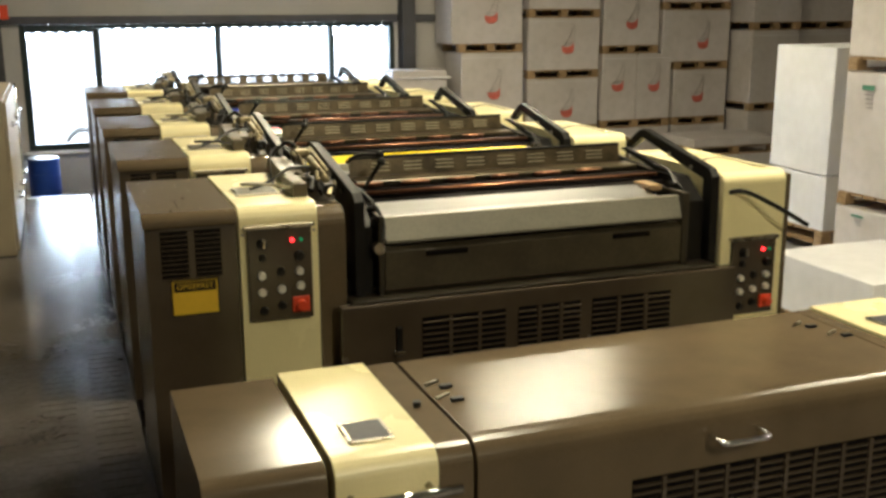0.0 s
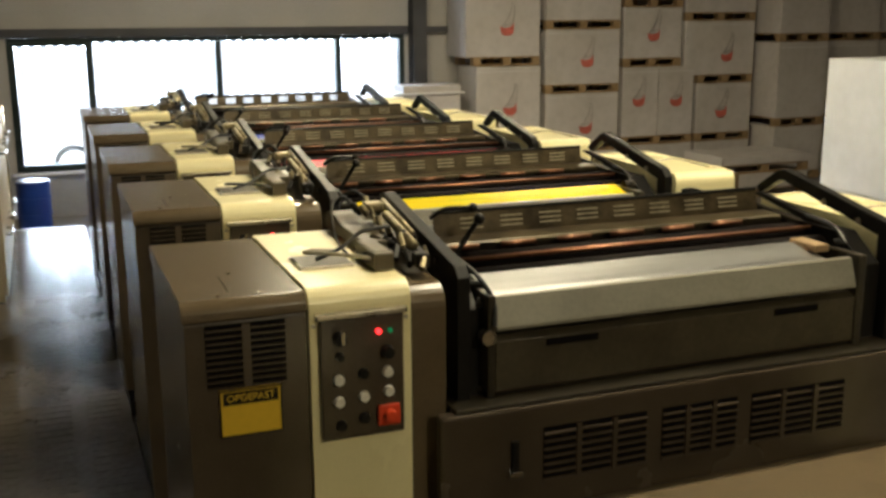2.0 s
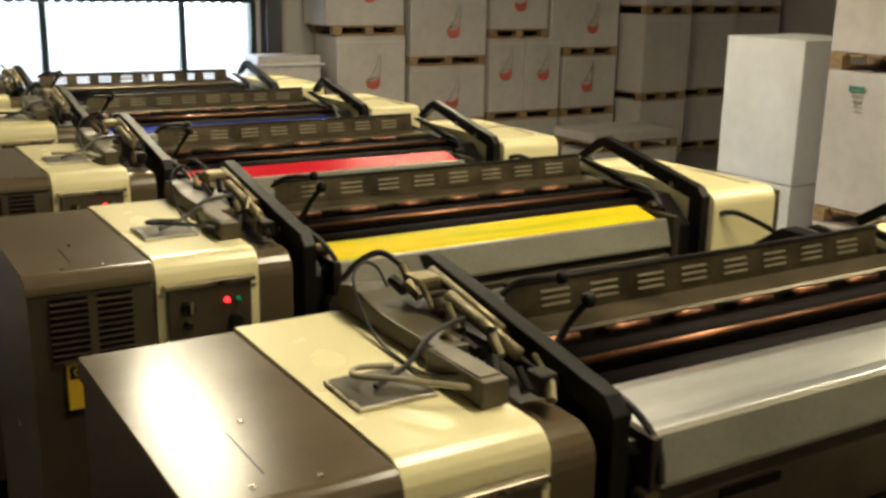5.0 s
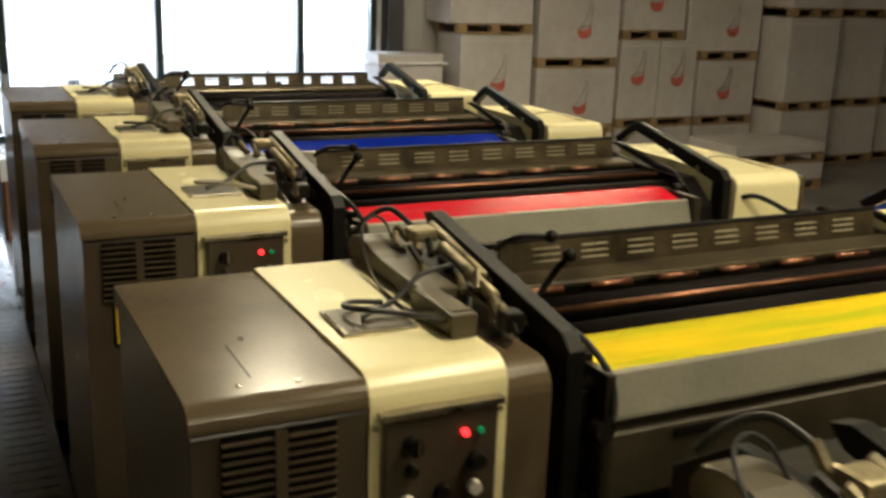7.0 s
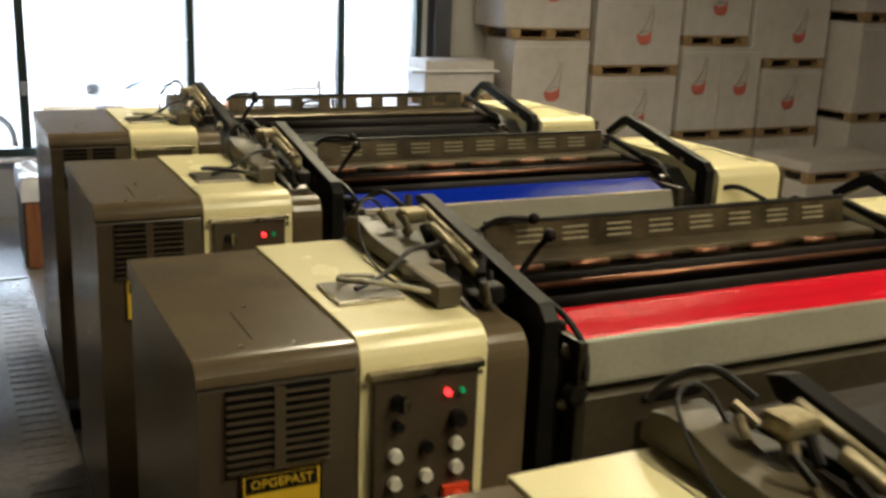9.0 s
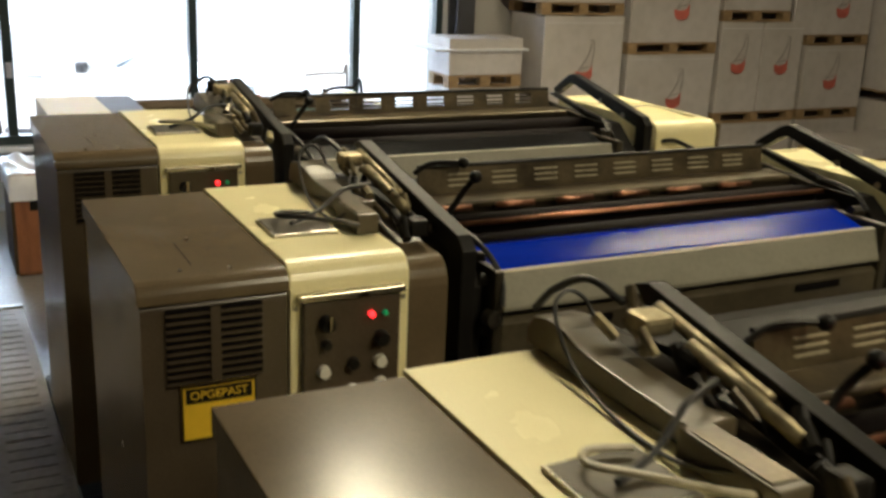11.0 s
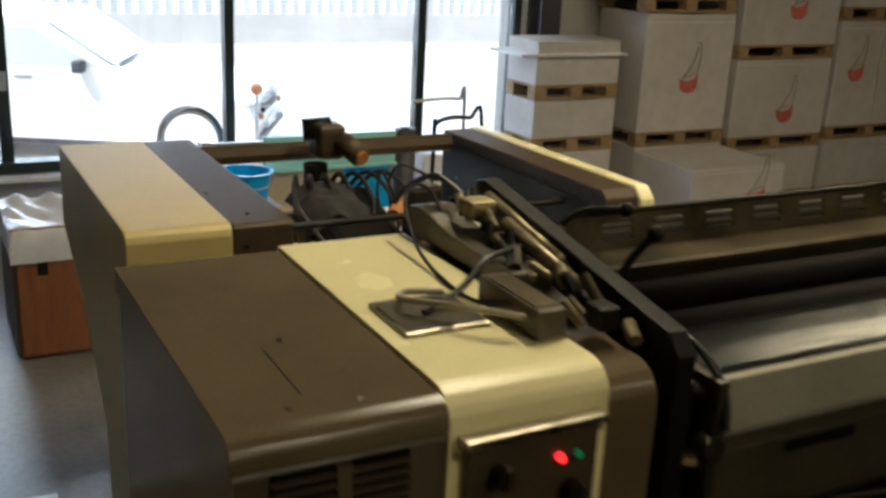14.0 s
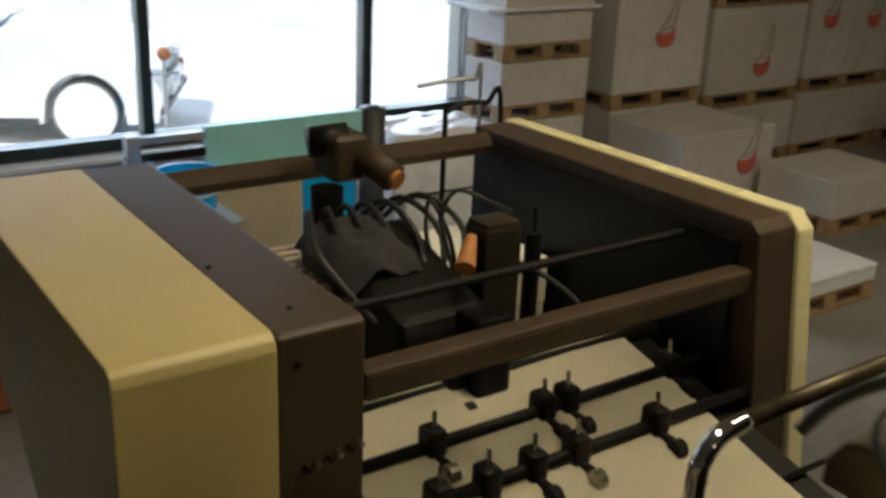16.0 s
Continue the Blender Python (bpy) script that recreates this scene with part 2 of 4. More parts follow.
def tube(pts, r, seg=8, bm=None, steps=6):
    """A smooth hose through the points."""
    out = bm or bmesh.new()
    P = [Vector(p) for p in pts]
    line = []
    for i in range(len(P) - 1):
        a, b, c, d = P[max(i - 1, 0)], P[i], P[i + 1], P[min(i + 2, len(P) - 1)]
        for k in range(steps):
            t = k / steps
            line.append(0.5 * ((2 * b) + (c - a) * t + (2 * a - 5 * b + 4 * c - d) * t * t + (3 * b - a - 3 * c + d) * t ** 3))
    line.append(P[-1])
    rings = []
    for i, p in enumerate(line):
        d = (line[min(i + 1, len(line) - 1)] - line[max(i - 1, 0)]).normalized()
        s = d.cross(Vector((0.13, 0.21, 1))).normalized()
        u = s.cross(d)
        rings.append([out.verts.new(p + r * (math.cos(2 * math.pi * k / seg) * s + math.sin(2 * math.pi * k / seg) * u)) for k in range(seg)])
    for A, B in zip(rings, rings[1:]):
        for k in range(seg):
            out.faces.new((A[k], A[(k + 1) % seg], B[(k + 1) % seg], B[k]))
    out.faces.new(rings[0][::-1])
    out.faces.new(rings[-1])
    return out


def words(text, size, material, parent, name, at, rot=(90, 0, 0), xs=1.0):
    cu = bpy.data.curves.new(name, "FONT")
    cu.body, cu.size, cu.extrude = text, size, 0.0006
    cu.align_x, cu.align_y = "CENTER", "CENTER"
    tmp = bpy.data.objects.new(name, cu)
    scene.collection.objects.link(tmp)
    me = bpy.data.meshes.new_from_object(tmp.evaluated_get(bpy.context.evaluated_depsgraph_get()))
    bpy.data.objects.remove(tmp)
    me.materials.clear()
    me.materials.append(material)
    me.transform(Matrix.Translation(at) @ Euler([radians(a) for a in rot]).to_matrix().to_4x4() @ Matrix.Diagonal((xs, 1, 1, 1)))
    ob = new(name, me)
    ob.parent = parent
    return ob


def plate_with_hole(x0, x1, y0, y1, z0, z1, holes):
    """A wall slab in the x-z plane, cut by rectangular openings (hx0, hx1, hz0, hz1) that share no x-range."""
    bm = bmesh.new()
    x = x0
    for a, b, c, d in sorted(holes):
        if a > x:
            bx(x, a, y0, y1, z0, z1, bm=bm)
        if c > z0:
            bx(a, b, y0, y1, z0, c, bm=bm)
        if d < z1:
            bx(a, b, y0, y1, d, z1, bm=bm)
        x = b
    if x1 > x:
        bx(x, x1, y0, y1, z0, z1, bm=bm)
    return bm


# ---- the hall ----
GAL = 0.70          # top of the walkway along the press
YARD = -0.37        # the yard lies a step lower than the hall
HALL = (-5.0, 12.6, -7.0, 13.4)
H = 4.7
tagged(obj("floor", bx(HALL[0], HALL[1], HALL[2], HALL[3], -0.12, 0.0), M_FLOOR), "worn glossy grey painted concrete hall floor", "floor", kind="structure")
tagged(obj("ground", bx(-400, 400, 13.72, 800, -0.6, YARD), M_YARD), "pale sunlit paved yard outside the windows", "ground", kind="structure")
tagged(obj("wall_north", plate_with_hole(HALL[0] - 0.3, HALL[1] + 0.3, 13.4, 13.7, -0.5, H, [(0.05, 4.66, 0.52, 2.0)]), M_WALL), "pale panelled end wall with a wide window band", "wall", kind="structure")
tagged(obj("wall_east", bx(HALL[1], HALL[1] + 0.3, HALL[2], 13.398, -0.3, H), M_WALL), "pale plain hall side wall", "wall", kind="structure")
tagged(obj("wall_west", bx(HALL[0] - 0.3, HALL[0], HALL[2], 13.398, -0.3, H), M_WALL), "pale plain hall side wall", "wall", kind="structure")
tagged(obj("wall_south", bx(HALL[0] - 0.3, HALL[1] + 0.3, HALL[2] - 0.3, HALL[2] - 0.002, -0.3, H), M_WALL), "pale plain hall end wall", "wall", kind="structure")
ceil_bm = bx(HALL[0] - 0.3, HALL[1] + 0.3, HALL[2] - 0.3, 13.7, H + 0.002, H + 0.25)
for i in range(7):
    bx(HALL[0], HALL[1], HALL[2] + 1.6 + i * 2.9, HALL[2] + 1.8 + i * 2.9, H - 0.25, H + 0.01, bm=ceil_bm)
tagged(obj("ceiling", ceil_bm, M_CEIL), "pale sheeted ceiling with cross beams", "ceiling", kind="structure")

# window band
win = thing("window_1", (0, 13.4, 0), "wide dark-green framed window band, blown out by daylight", "window", kind="structure")
wf = bx(0.05, 4.66, 0.0, 0.10, 1.945, 1.998)
bx(0.12, 0.87, 0.0, 0.10, 1.91, 1.944, bm=wf)
bx(0.05, 4.66, -0.02, 0.10, 0.52, 0.59, bm=wf)
part("window_frame", wf, M_FRAME, win)
MULL = [0.05, 0.87, 2.32, 3.78, 4.60]
for i, x in enumerate(MULL):
    w = 0.075 if i in (0, 1) else 0.065
    part("mullion", bx(x, x + w, -0.01, 0.09, 0.592, 1.943, 0.004), M_FRAME, win)
for a, b in zip(MULL, MULL[1:]):
    p = part("pane", bx(a + 0.07, b - 0.002, 0.035, 0.043, 0.59, 1.946), M_GLASS, win)
    p.visible_shadow = False
part("latch", bx(0.885, 0.93, -0.035, -0.011, 1.05, 1.17, 0.006), M_GAL, win, "grey plastic window latch")
part("window_sill", bx(0.0, 4.7, -0.14, -0.022, 0.485, 0.515, 0.005), M_WHITE, win, "white window sill board")
tagged(obj("low_wall_panel", bx(-0.2, 4.7, 13.34, 13.397, 0.0, 0.484), M_LOWWALL), "grey panelling below the window band", "wall", kind="structure")
tagged(obj("lintel_rail", bx(-0.3, 4.7, 13.33, 13.397, 2.002, 2.10, 0.006), M_COLUMN), "dark steel rail above the windows", "trim", kind="structure")
tagged(obj("wall_rail", bx(4.91, 12.5, 13.33, 13.397, 2.01, 2.09, 0.006), M_COLUMN), "dark steel rail along the wall", "trim", kind="structure")
for x in (4.72, -0.32):
    c = bx(x, x + 0.18, 13.20, 13.22, 0, H - 0.26)
    bx(x, x + 0.18, 13.375, 13.395, 0, H - 0.26, bm=c)
    bx(x + 0.08, x + 0.10, 13.21, 13.38, 0, H - 0.26, bm=c)
    tagged(obj("steel_column", c, M_COLUMN), "dark grey steel column beside the window band", "column", kind="structure")
ex = thing("exit_sign", (-0.16, 13.18, 2.07), "small red wall sign on the steel column", "sign")
part("board", bx(-0.10, 0.12, -0.012, 0.018, 0, 0.16, 0.004), M_RED, ex)
part("mark", bx(-0.02, 0.03, -0.016, -0.0125, 0.03, 0.13), M_WHITE, ex, "small white mark")

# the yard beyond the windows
# Added glowing sheet far behind the fence; strengthens the daylight through the windows.
tagged(obj("backdrop", bx(-120, 130, 90, 90.5, YARD, 46), M_FILLGLOW), "glowing white sheet added behind the yard to boost the daylight", "sky", kind="structure")
fence = thing("fence", (0, 27, YARD), "pale low wall with a slatted fence across the yard", "fence")
part("base_wall", bx(-14, 22, 0, 0.2, 0, 0.60), M_YARD, fence)
part("rail", bx(-14, 22, 0.02, 0.07, 2.9, 3.0), M_GAL, fence)
pb = bx(-0.08, 0.08, 0.075, 0.11, 0.60, 3.06)
first = part("slat", pb, M_FENCE, fence)
for i in range(-50, 80):
    s = new("slat", first.data)
    s.parent = fence
    s.location = (0.26 * i + 0.001, 0, 0)


def parked_car(at, turn):
    """A small hatchback: forward along its y, its near side at x = 0."""
    car = thing("car", at, "white hatchback parked in the bright yard outside", "car")
    car.rotation_euler = (0, 0, radians(turn))
    def arch(c, up):
        return [(c + 0.35 * math.cos(a), 0.31 + 0.35 * math.sin(a)) for a in [math.pi * k / 10 for k in range(11)][::up]]
    pts = [(-3.05, 0.24), (-3.15, 0.45), (-3.15, 0.75), (-3.05, 1.0), (-2.80, 1.33), (-2.35, 1.46), (-1.50, 1.45), (-0.78, 0.99), (0.20, 0.84), (0.58, 0.68), (0.68, 0.46), (0.63, 0.22), (0.36, 0.20)]
    pts += arch(0.0, 1) + [(-0.36, 0.20), (-2.09, 0.20)] + arch(-2.45, 1) + [(-2.81, 0.22)]
    body = part("body", profile(pts, -1.65, 0.0), M_CARPAINT, car, "white car paint")
    part("side_window", profile([(-2.52, 1.0), (-2.34, 1.36), (-1.52, 1.36), (-0.92, 1.0)], 0.001, 0.006), M_CARGLASS, car)
    part("windscreen", profile([(-1.44, 1.425), (-0.80, 1.018), (-0.795, 1.026), (-1.435, 1.433)], -1.53, -0.12), M_CARGLASS, car)
    part("wiper", rod((-0.25, -0.76, 1.0), (-0.95, -0.80, 1.03), 0.012, 8), M_BLACK, car)
    for c in (0.0, -2.45):
        w = part("wheel", rod((-0.20, c, 0.30), (-0.015, c, 0.30), 0.30, 28), M_TYRE, car, "black tyre")
        # Cover drawn wide so that the tyre thins out as under glare.
        part("rim", rod((-0.10, c, 0.30), (-0.008, c, 0.30), 0.272, 28), M_WHITE, w, "pale wheel cover")
        part("wheel", rod((-1.64, c, 0.30), (-1.45, c, 0.30), 0.30, 28), M_TYRE, car, "black tyre")
    # Dark strip in place of the shadow along the body's lower edge.
    part("sill_strip", bx(-0.02, 0.012, -2.06, -0.40, 0.19, 0.25, 0.004), M_COLUMN, car, "dark strip painted as the shadow along the sill")
    part("wing_mirror", bx(0.01, 0.17, -1.12, -1.02, 0.95, 1.07, 0.025, 3), M_COLUMN, car)
    part("door_handle", bx(0.001, 0.025, -1.75, -1.57, 0.86, 0.89, 0.006), M_GAL, car)
    for x in (-0.40, -1.55):
        part("headlight", bx(x, x + 0.30, 0.50, 0.655, 0.58, 0.70, 0.02), M_CARGLASS, car)
        part("indicator", bx(x + 0.02, x + 0.12, 0.60, 0.685, 0.50, 0.55, 0.008), M_ORANGE, car)
    part("grille", bx(-1.20, -0.45, 0.60, 0.676, 0.54, 0.64, 0.01), M_BLACK, car)
    part("number_plate", bx(-1.08, -0.57, 0.67, 0.695, 0.36, 0.47, 0.004), M_WHITE, car)
    part("bumper", bx(-1.62, -0.03, 0.60, 0.70, 0.28, 0.35, 0.02), M_COLUMN, car)
    return car


parked_car((2.94, 16.8, YARD), -118)
post = thing("yard_post", (3.25, 15.6, YARD), "slim grey post with a dark round head", "post")
part("pole", rod((0, 0, 0), (0, 0, 0.97), 0.018), M_GAL, post)
part("head", ball((0, 0, 1.01), 0.06), M_BROWNBOX, post, "dark round head")
part("crossbar", rod((-0.12, 0, 0.85), (0.12, 0, 0.85), 0.012), M_GAL, post)

# ---- fluorescent lights under the ceiling ----
for x, y, hx, hy, watts in LAMPS:
    li = thing("ceiling_light", (x, y, 4.25), "fluorescent ceiling light glowing warm white", "ceiling light", "fluorescent lights")
    part("housing", bx(-hx - 0.03, hx + 0.03, -hy - 0.03, hy + 0.03, 0.02, 0.10, 0.01), M_WHITE, li)
    part("diffuser", bx(-hx, hx, -hy, hy, 0.0, 0.019, 0.004), M_TUBE, li, "lit diffuser")
    part("hanger", rod((0, 0, 0.10), (0, 0, 0.44), 0.012), M_GAL, li)
    ld = bpy.data.lights.new("tube_light", "AREA")
    ld.shape, ld.size, ld.size_y, ld.energy, ld.color = "RECTANGLE", 2 * hx, 2 * hy, watts, LAMP_COLOR
    lo = new("tube_light", ld)
    lo.location = (x, y, 4.235)

# ---- walkway along the press ----
gal = thing("walkway", (0, 0, 0), "worn ribbed steel walkway plate along the press", "walkway", kind="structure")
part("deck", bx(-0.62, 0.583, -4.0, 9.0, GAL - 0.05, GAL - 0.004), M_TREAD, gal)
ribs = bmesh.new()
for i in range(156):
    yy = -1.0 + i * 0.064
    for j in range(6):
        x0 = -0.55 + j * 0.19
        bx(x0 + 0.02, x0 + 0.15, yy, yy + 0.012, GAL - 0.005, GAL - 0.0025, bm=ribs)
tagged(part("tread_ribs", ribs, M_TREAD, gal), kind="stuff")
part("edge_trim", bx(-0.62, 0.583, 9.002, 9.03, GAL - 0.09, GAL + 0.002, 0.003), M_ALU, gal, "bright worn metal nosing")
part("skirt", bx(-0.62, 0.583, 8.96, 8.98, 0, GAL - 0.052), M_BLACK, gal)
for y in (-3.5, -1.5, 0.5, 2.5, 4.5, 6.5, 8.3):
    part("leg", bx(-0.6, -0.54, y, y + 0.06, 0, GAL - 0.052), M_BLACK, gal)
    part("leg", bx(0.50, 0.56, y, y + 0.06, 0, GAL - 0.052), M_BLACK, gal)

# ---- printing units ----
def vents(parent, x0, x1, z0, z1, y, cols, rows, mullion=0.018, material=None):
    """Slotted ventilation openings on a face that looks to -y: a near-black back painted as the shade inside, and proud
    slats.
    """
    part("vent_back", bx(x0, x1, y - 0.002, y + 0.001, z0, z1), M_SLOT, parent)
    w = (x1 - x0 - mullion * (cols - 1)) / cols
    step = (z1 - z0) / rows
    sl = profile([(y - 0.002, step * 0.02), (y - 0.009, step * 0.10), (y - 0.009, step * 0.28), (y - 0.002, step * 0.36)], 0, w)
    base = None
    for c in range(cols):
        xx = x0 + c * (w + mullion)
        for r in range(rows):
            if base is None:
                base = part("slat", sl, material or M_DARKFACE, parent)
                s = base
            else:
                s = new("slat", base.data)
                s.parent = parent
            s.location = (xx, 0, z0 + r * step)
        if c < cols - 1:
            part("mullion", bx(xx + w, xx + w + mullion, y - 0.010, y - 0.0005, z0, z1), material or M_DARKFACE, parent)


def control_panel(parent, x0, x1, z0, z1, y):
    p = part("control_panel", bx(x0, x1, y - 0.016, y - 0.001, z0, z1, 0.004), M_DARKFACE, parent, "dark switch panel with lamps and knobs")
    w, h = x1 - x0, z1 - z0
    yf = y - 0.0165
    part("trim", bx(x0 - 0.008, x1 + 0.008, y - 0.022, y - 0.002, z1 - 0.002, z1 + 0.010, 0.002), M_STEEL, p)
    def dot(u, v, r, material, name, depth=0.014, seg=14):
        return part(name, rod((x0 + u * w, yf, z0 + v * h), (x0 + u * w, yf - depth, z0 + v * h), r, seg, r2=r * 0.86), material, p)
    dot(0.69, 0.86, 0.0062, M_LEDRED, "red_lamp", 0.008)
    dot(0.83, 0.86, 0.0055, M_LEDGREEN, "green_lamp", 0.008)
    dot(0.22, 0.84, 0.015, M_BLACK, "selector_knob", 0.022)
    part("pointer", bx(x0 + 0.21 * w, x0 + 0.25 * w, yf - 0.028, yf - 0.020, z0 + 0.81 * h, z0 + 0.91 * h), M_STEEL, p)
    dot(0.22, 0.69, 0.010, M_BLACK, "selector_knob", 0.014)
    dot(0.79, 0.69, 0.015, M_BLACK, "selector_knob", 0.020)
    for u, v, mt in ((0.20, 0.50, M_WKNOB), (0.79, 0.52, M_WKNOB), (0.20, 0.32, M_WKNOB), (0.50, 0.34, M_WKNOB), (0.80, 0.36, M_WKNOB), (0.50, 0.53, M_BLACK), (0.22, 0.12, M_BLACK), (0.50, 0.16, M_BLACK)):
        dot(u, v, 0.0125, mt, "push_button", 0.012)
    part("button_guard", bx(x0 + 0.66 * w, x0 + 0.93 * w, yf - 0.012, yf - 0.001, z0 + 0.08 * h, z0 + 0.25 * h, 0.003), M_RED, p, "red stop button plate")
    dot(0.79, 0.17, 0.016, M_RED, "stop_button", 0.032)
    return p


def rounded_top(y0, y1, z0, z1, r=0.055, n=5):
    """A side outline whose front top edge is rounded."""
    pts = [(y0, z0)]
    for k in range(n + 1):
        a = math.pi * (1 - 0.5 * k / n)
        pts.append((y0 + r + r * math.cos(a), z1 - r + r * math.sin(a)))
    return pts + [(y1, z1), (y1, z0)]


def printing_unit(n, ink):
    random.seed(10 + n)
    words_ink = {"none": "bare aluminium ink fountain", "yellow": "bright yellow ink in its fountain", "red": "bright red ink in its fountain", "blue": "deep blue ink in its fountain", "black": "black ink in its fountain"}[ink]
    u = thing("printing_unit", (0, 3.0 + 1.1 * (n - 1), 0), "cream printing unit with " + words_ink, "printing unit", "printing units of the press")
    Y = 0.02
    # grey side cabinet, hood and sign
    # Cabinet faces carry their shade in the colour; the lid keeps plain taupe.
    cab = part("side_cabinet", profile(rounded_top(Y, 0.62, GAL, 1.612, 0.012), 0.585, 0.842), M_DARKFACE, u, "taupe sheet-metal cabinet, shade put into its dark colour")
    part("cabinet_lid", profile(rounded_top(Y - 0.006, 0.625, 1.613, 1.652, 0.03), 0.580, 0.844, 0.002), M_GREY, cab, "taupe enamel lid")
    part("lid_seam", bx(0.690, 0.692, 0.10, 0.24, 1.652, 1.6525), M_SLOT, cab)
    for x, y in ((0.72, 0.26), (0.75, 0.06), (0.665, 0.07)):
        part("screw", rod((x, y, 1.652), (x, y, 1.655), 0.004, 8), M_STEEL, cab)
    vents(cab, 0.626, 0.795, 1.462, 1.602, Y, 2, 10)
    sg = part("warning_sign", bx(0.648, 0.782, Y - 0.004, Y - 0.0005, 1.352, 1.458), M_SIGN, cab, "yellow warning sign with a black heading")
    for xa, xb, za, zb in ((0.648, 0.782, 1.4545, 1.458), (0.648, 0.782, 1.352, 1.3555), (0.648, 0.6512, 1.3556, 1.4544), (0.7788, 0.782, 1.3556, 1.4544)):
        part("border", bx(xa, xb, Y - 0.0052, Y - 0.0042, za, zb), M_BLACK, sg)
    part("heading", bx(0.656, 0.774, Y - 0.0052, Y - 0.0042, 1.424, 1.452), M_BLACK, sg)
    words("OPGEPAST", 0.022, M_SIGN, sg, "lettering", (0.715, Y - 0.0058, 1.438), xs=0.98)
    # cream housing
    hs = part("cream_housing", profile(rounded_top(0.024, 0.64, GAL, 1.655, 0.045), 0.848, 1.082, 0.003), M_BEIGE, u, "glossy cream enamel housing", True)
    hs.data.polygons.foreach_set("use_smooth", [False] * len(hs.data.polygons))
    control_panel(u, 0.868, 1.058, 1.312, 1.592, 0.024)
    for x in (0.858, 1.068):
        part("screw", rod((x, 0.025, 1.575), (x, 0.019, 1.575), 0.005, 8), M_STEEL, hs)
    rec = part("top_recess", bx(0.875, 1.005, 0.20, 0.325, 1.6552, 1.662, 0.002), M_STEEL, hs, "framed recess plate")
    part("recess_floor", bx(0.880, 1.000, 0.205, 0.320, 1.6622, 1.6632), M_APRON, rec, "dark recess")
    # dark block and terminal box
    part("end_block", profile(rounded_top(0.03, 0.62, GAL, 1.635, 0.05), 1.085, 1.168, 0.003), M_GREY, u)
    bs = 0.035 if n == 5 else 0.0
    tb = part("terminal_box", profile([(0.29, 1.657), (0.29, 1.690), (0.42, 1.692), (0.49, 1.694), (0.53, 1.700), (0.565, 1.709), (0.61, 1.712), (0.645, 1.704), (0.66, 1.68), (0.66, 1.657)], 1.056 + bs, 1.126 + bs, 0.004), M_BOXGREY, u, "grey cast terminal box")
    fy = 0.165 if n == 4 else 0.125
    part("front_block", bx(1.032, 1.078, fy, 0.288, 1.657, 1.698, 0.004), M_BOXGREY, tb)
    part("lid", bx(1.036, 1.074, fy + 0.015, 0.27, 1.6982, 1.7002, 0.001), M_FIN, tb)
    part("hose", tube([(1.118, 0.57, 1.705), (1.112, 0.60, 1.738), (1.09, 0.615, 1.748), (1.062, 0.60, 1.728), (1.044, 0.53, 1.685), (1.028, 0.42, 1.662), (1.022, 0.28, 1.662), (1.036, fy + 0.06, 1.690)], 0.0032), M_CABLE, u, "thin black cable arched over the box")
    part("hose", tube([(1.032, 0.155, 1.68), (0.99, 0.165, 1.69), (0.935, 0.235, 1.685), (0.905, 0.28, 1.68), (0.93, 0.315, 1.675), (0.985, 0.305, 1.672)], 0.0048), M_HOSE if n % 2 else M_CABLE, u, "looped rubber hose")
    part("hose", tube([(0.925, 0.25, 1.668), (0.99, 0.27, 1.685), (1.05, 0.30, 1.714), (1.10, 0.325, 1.716), (1.14, 0.35, 1.712)], 0.005), M_CABLE, u)
    # adjusting mechanism between box and arm
    mech = part("adjuster_bracket", profile([(0.10, 1.62), (0.20, 1.645), (0.52, 1.692), (0.60, 1.68), (0.60, 1.62), (0.10, 1.60)], 1.115, 1.175, 0.006), M_OLIVE, u, "oily adjuster bracket")
    part("adjuster_cylinder", rod((1.160, 0.22, 1.688), (1.155, 0.42, 1.728), 0.012, 14), M_BRASS, mech, "worn brass-coloured cylinder", True)
    part("adjuster_cylinder", rod((1.182, 0.30, 1.700), (1.178, 0.52, 1.745), 0.010, 12), M_BRASS, mech, "", True)
    for k in range(18):
        y = 0.10 + 0.026 * k
        x = 1.10 + random.random() * 0.08
        z = 1.645 + 0.14 * (y - 0.1) + random.random() * 0.025
        part("fitting", rod((x, y, z), (x + 0.02 * random.uniform(-1, 1), y + 0.03, z + 0.025 * random.random() + 0.01), 0.0055 + 0.006 * random.random(), 8), random.choice([M_BRASS, M_FIN, M_BLACK, M_BLACK, M_BRASS]), mech)
    part("clamp", bx(1.12, 1.17, 0.47, 0.52, 1.722, 1.75, 0.008), M_BRASS, mech)
    part("clamp", bx(1.13, 1.165, 0.12, 0.16, 1.655, 1.69, 0.006), M_BLACK, mech)
    part("ink_key_cable", tube([(1.15, 0.56, 1.74), (1.13, 0.62, 1.76), (1.10, 0.66, 1.735), (1.08, 0.68, 1.70)], 0.006), M_CABLE, mech)
    # guard arms
    def arm(x0, x1, top, tail):
        pts = [(0.03, 0.90), (0.03, 1.645), (0.055, 1.672), (top - 0.012, 1.762), (top + 0.02, 1.752)]
        if tail:
            pts += [(top + 0.115, 1.690), (top + 0.095, 1.672), (top + 0.012, 1.722)]
        pts += [(top - 0.005, 1.728), (0.085, 1.632), (0.085, 0.90)]
        return profile(pts, x0, x1, 0.003)
    part("guard_arm", arm(1.196, 1.228, 0.58, False), M_BLACK, u, "black bent flat-bar guard arm")
    part("guard_arm", arm(2.462, 2.494, 0.50, True), M_BLACK, u, "black bent flat-bar guard arm")
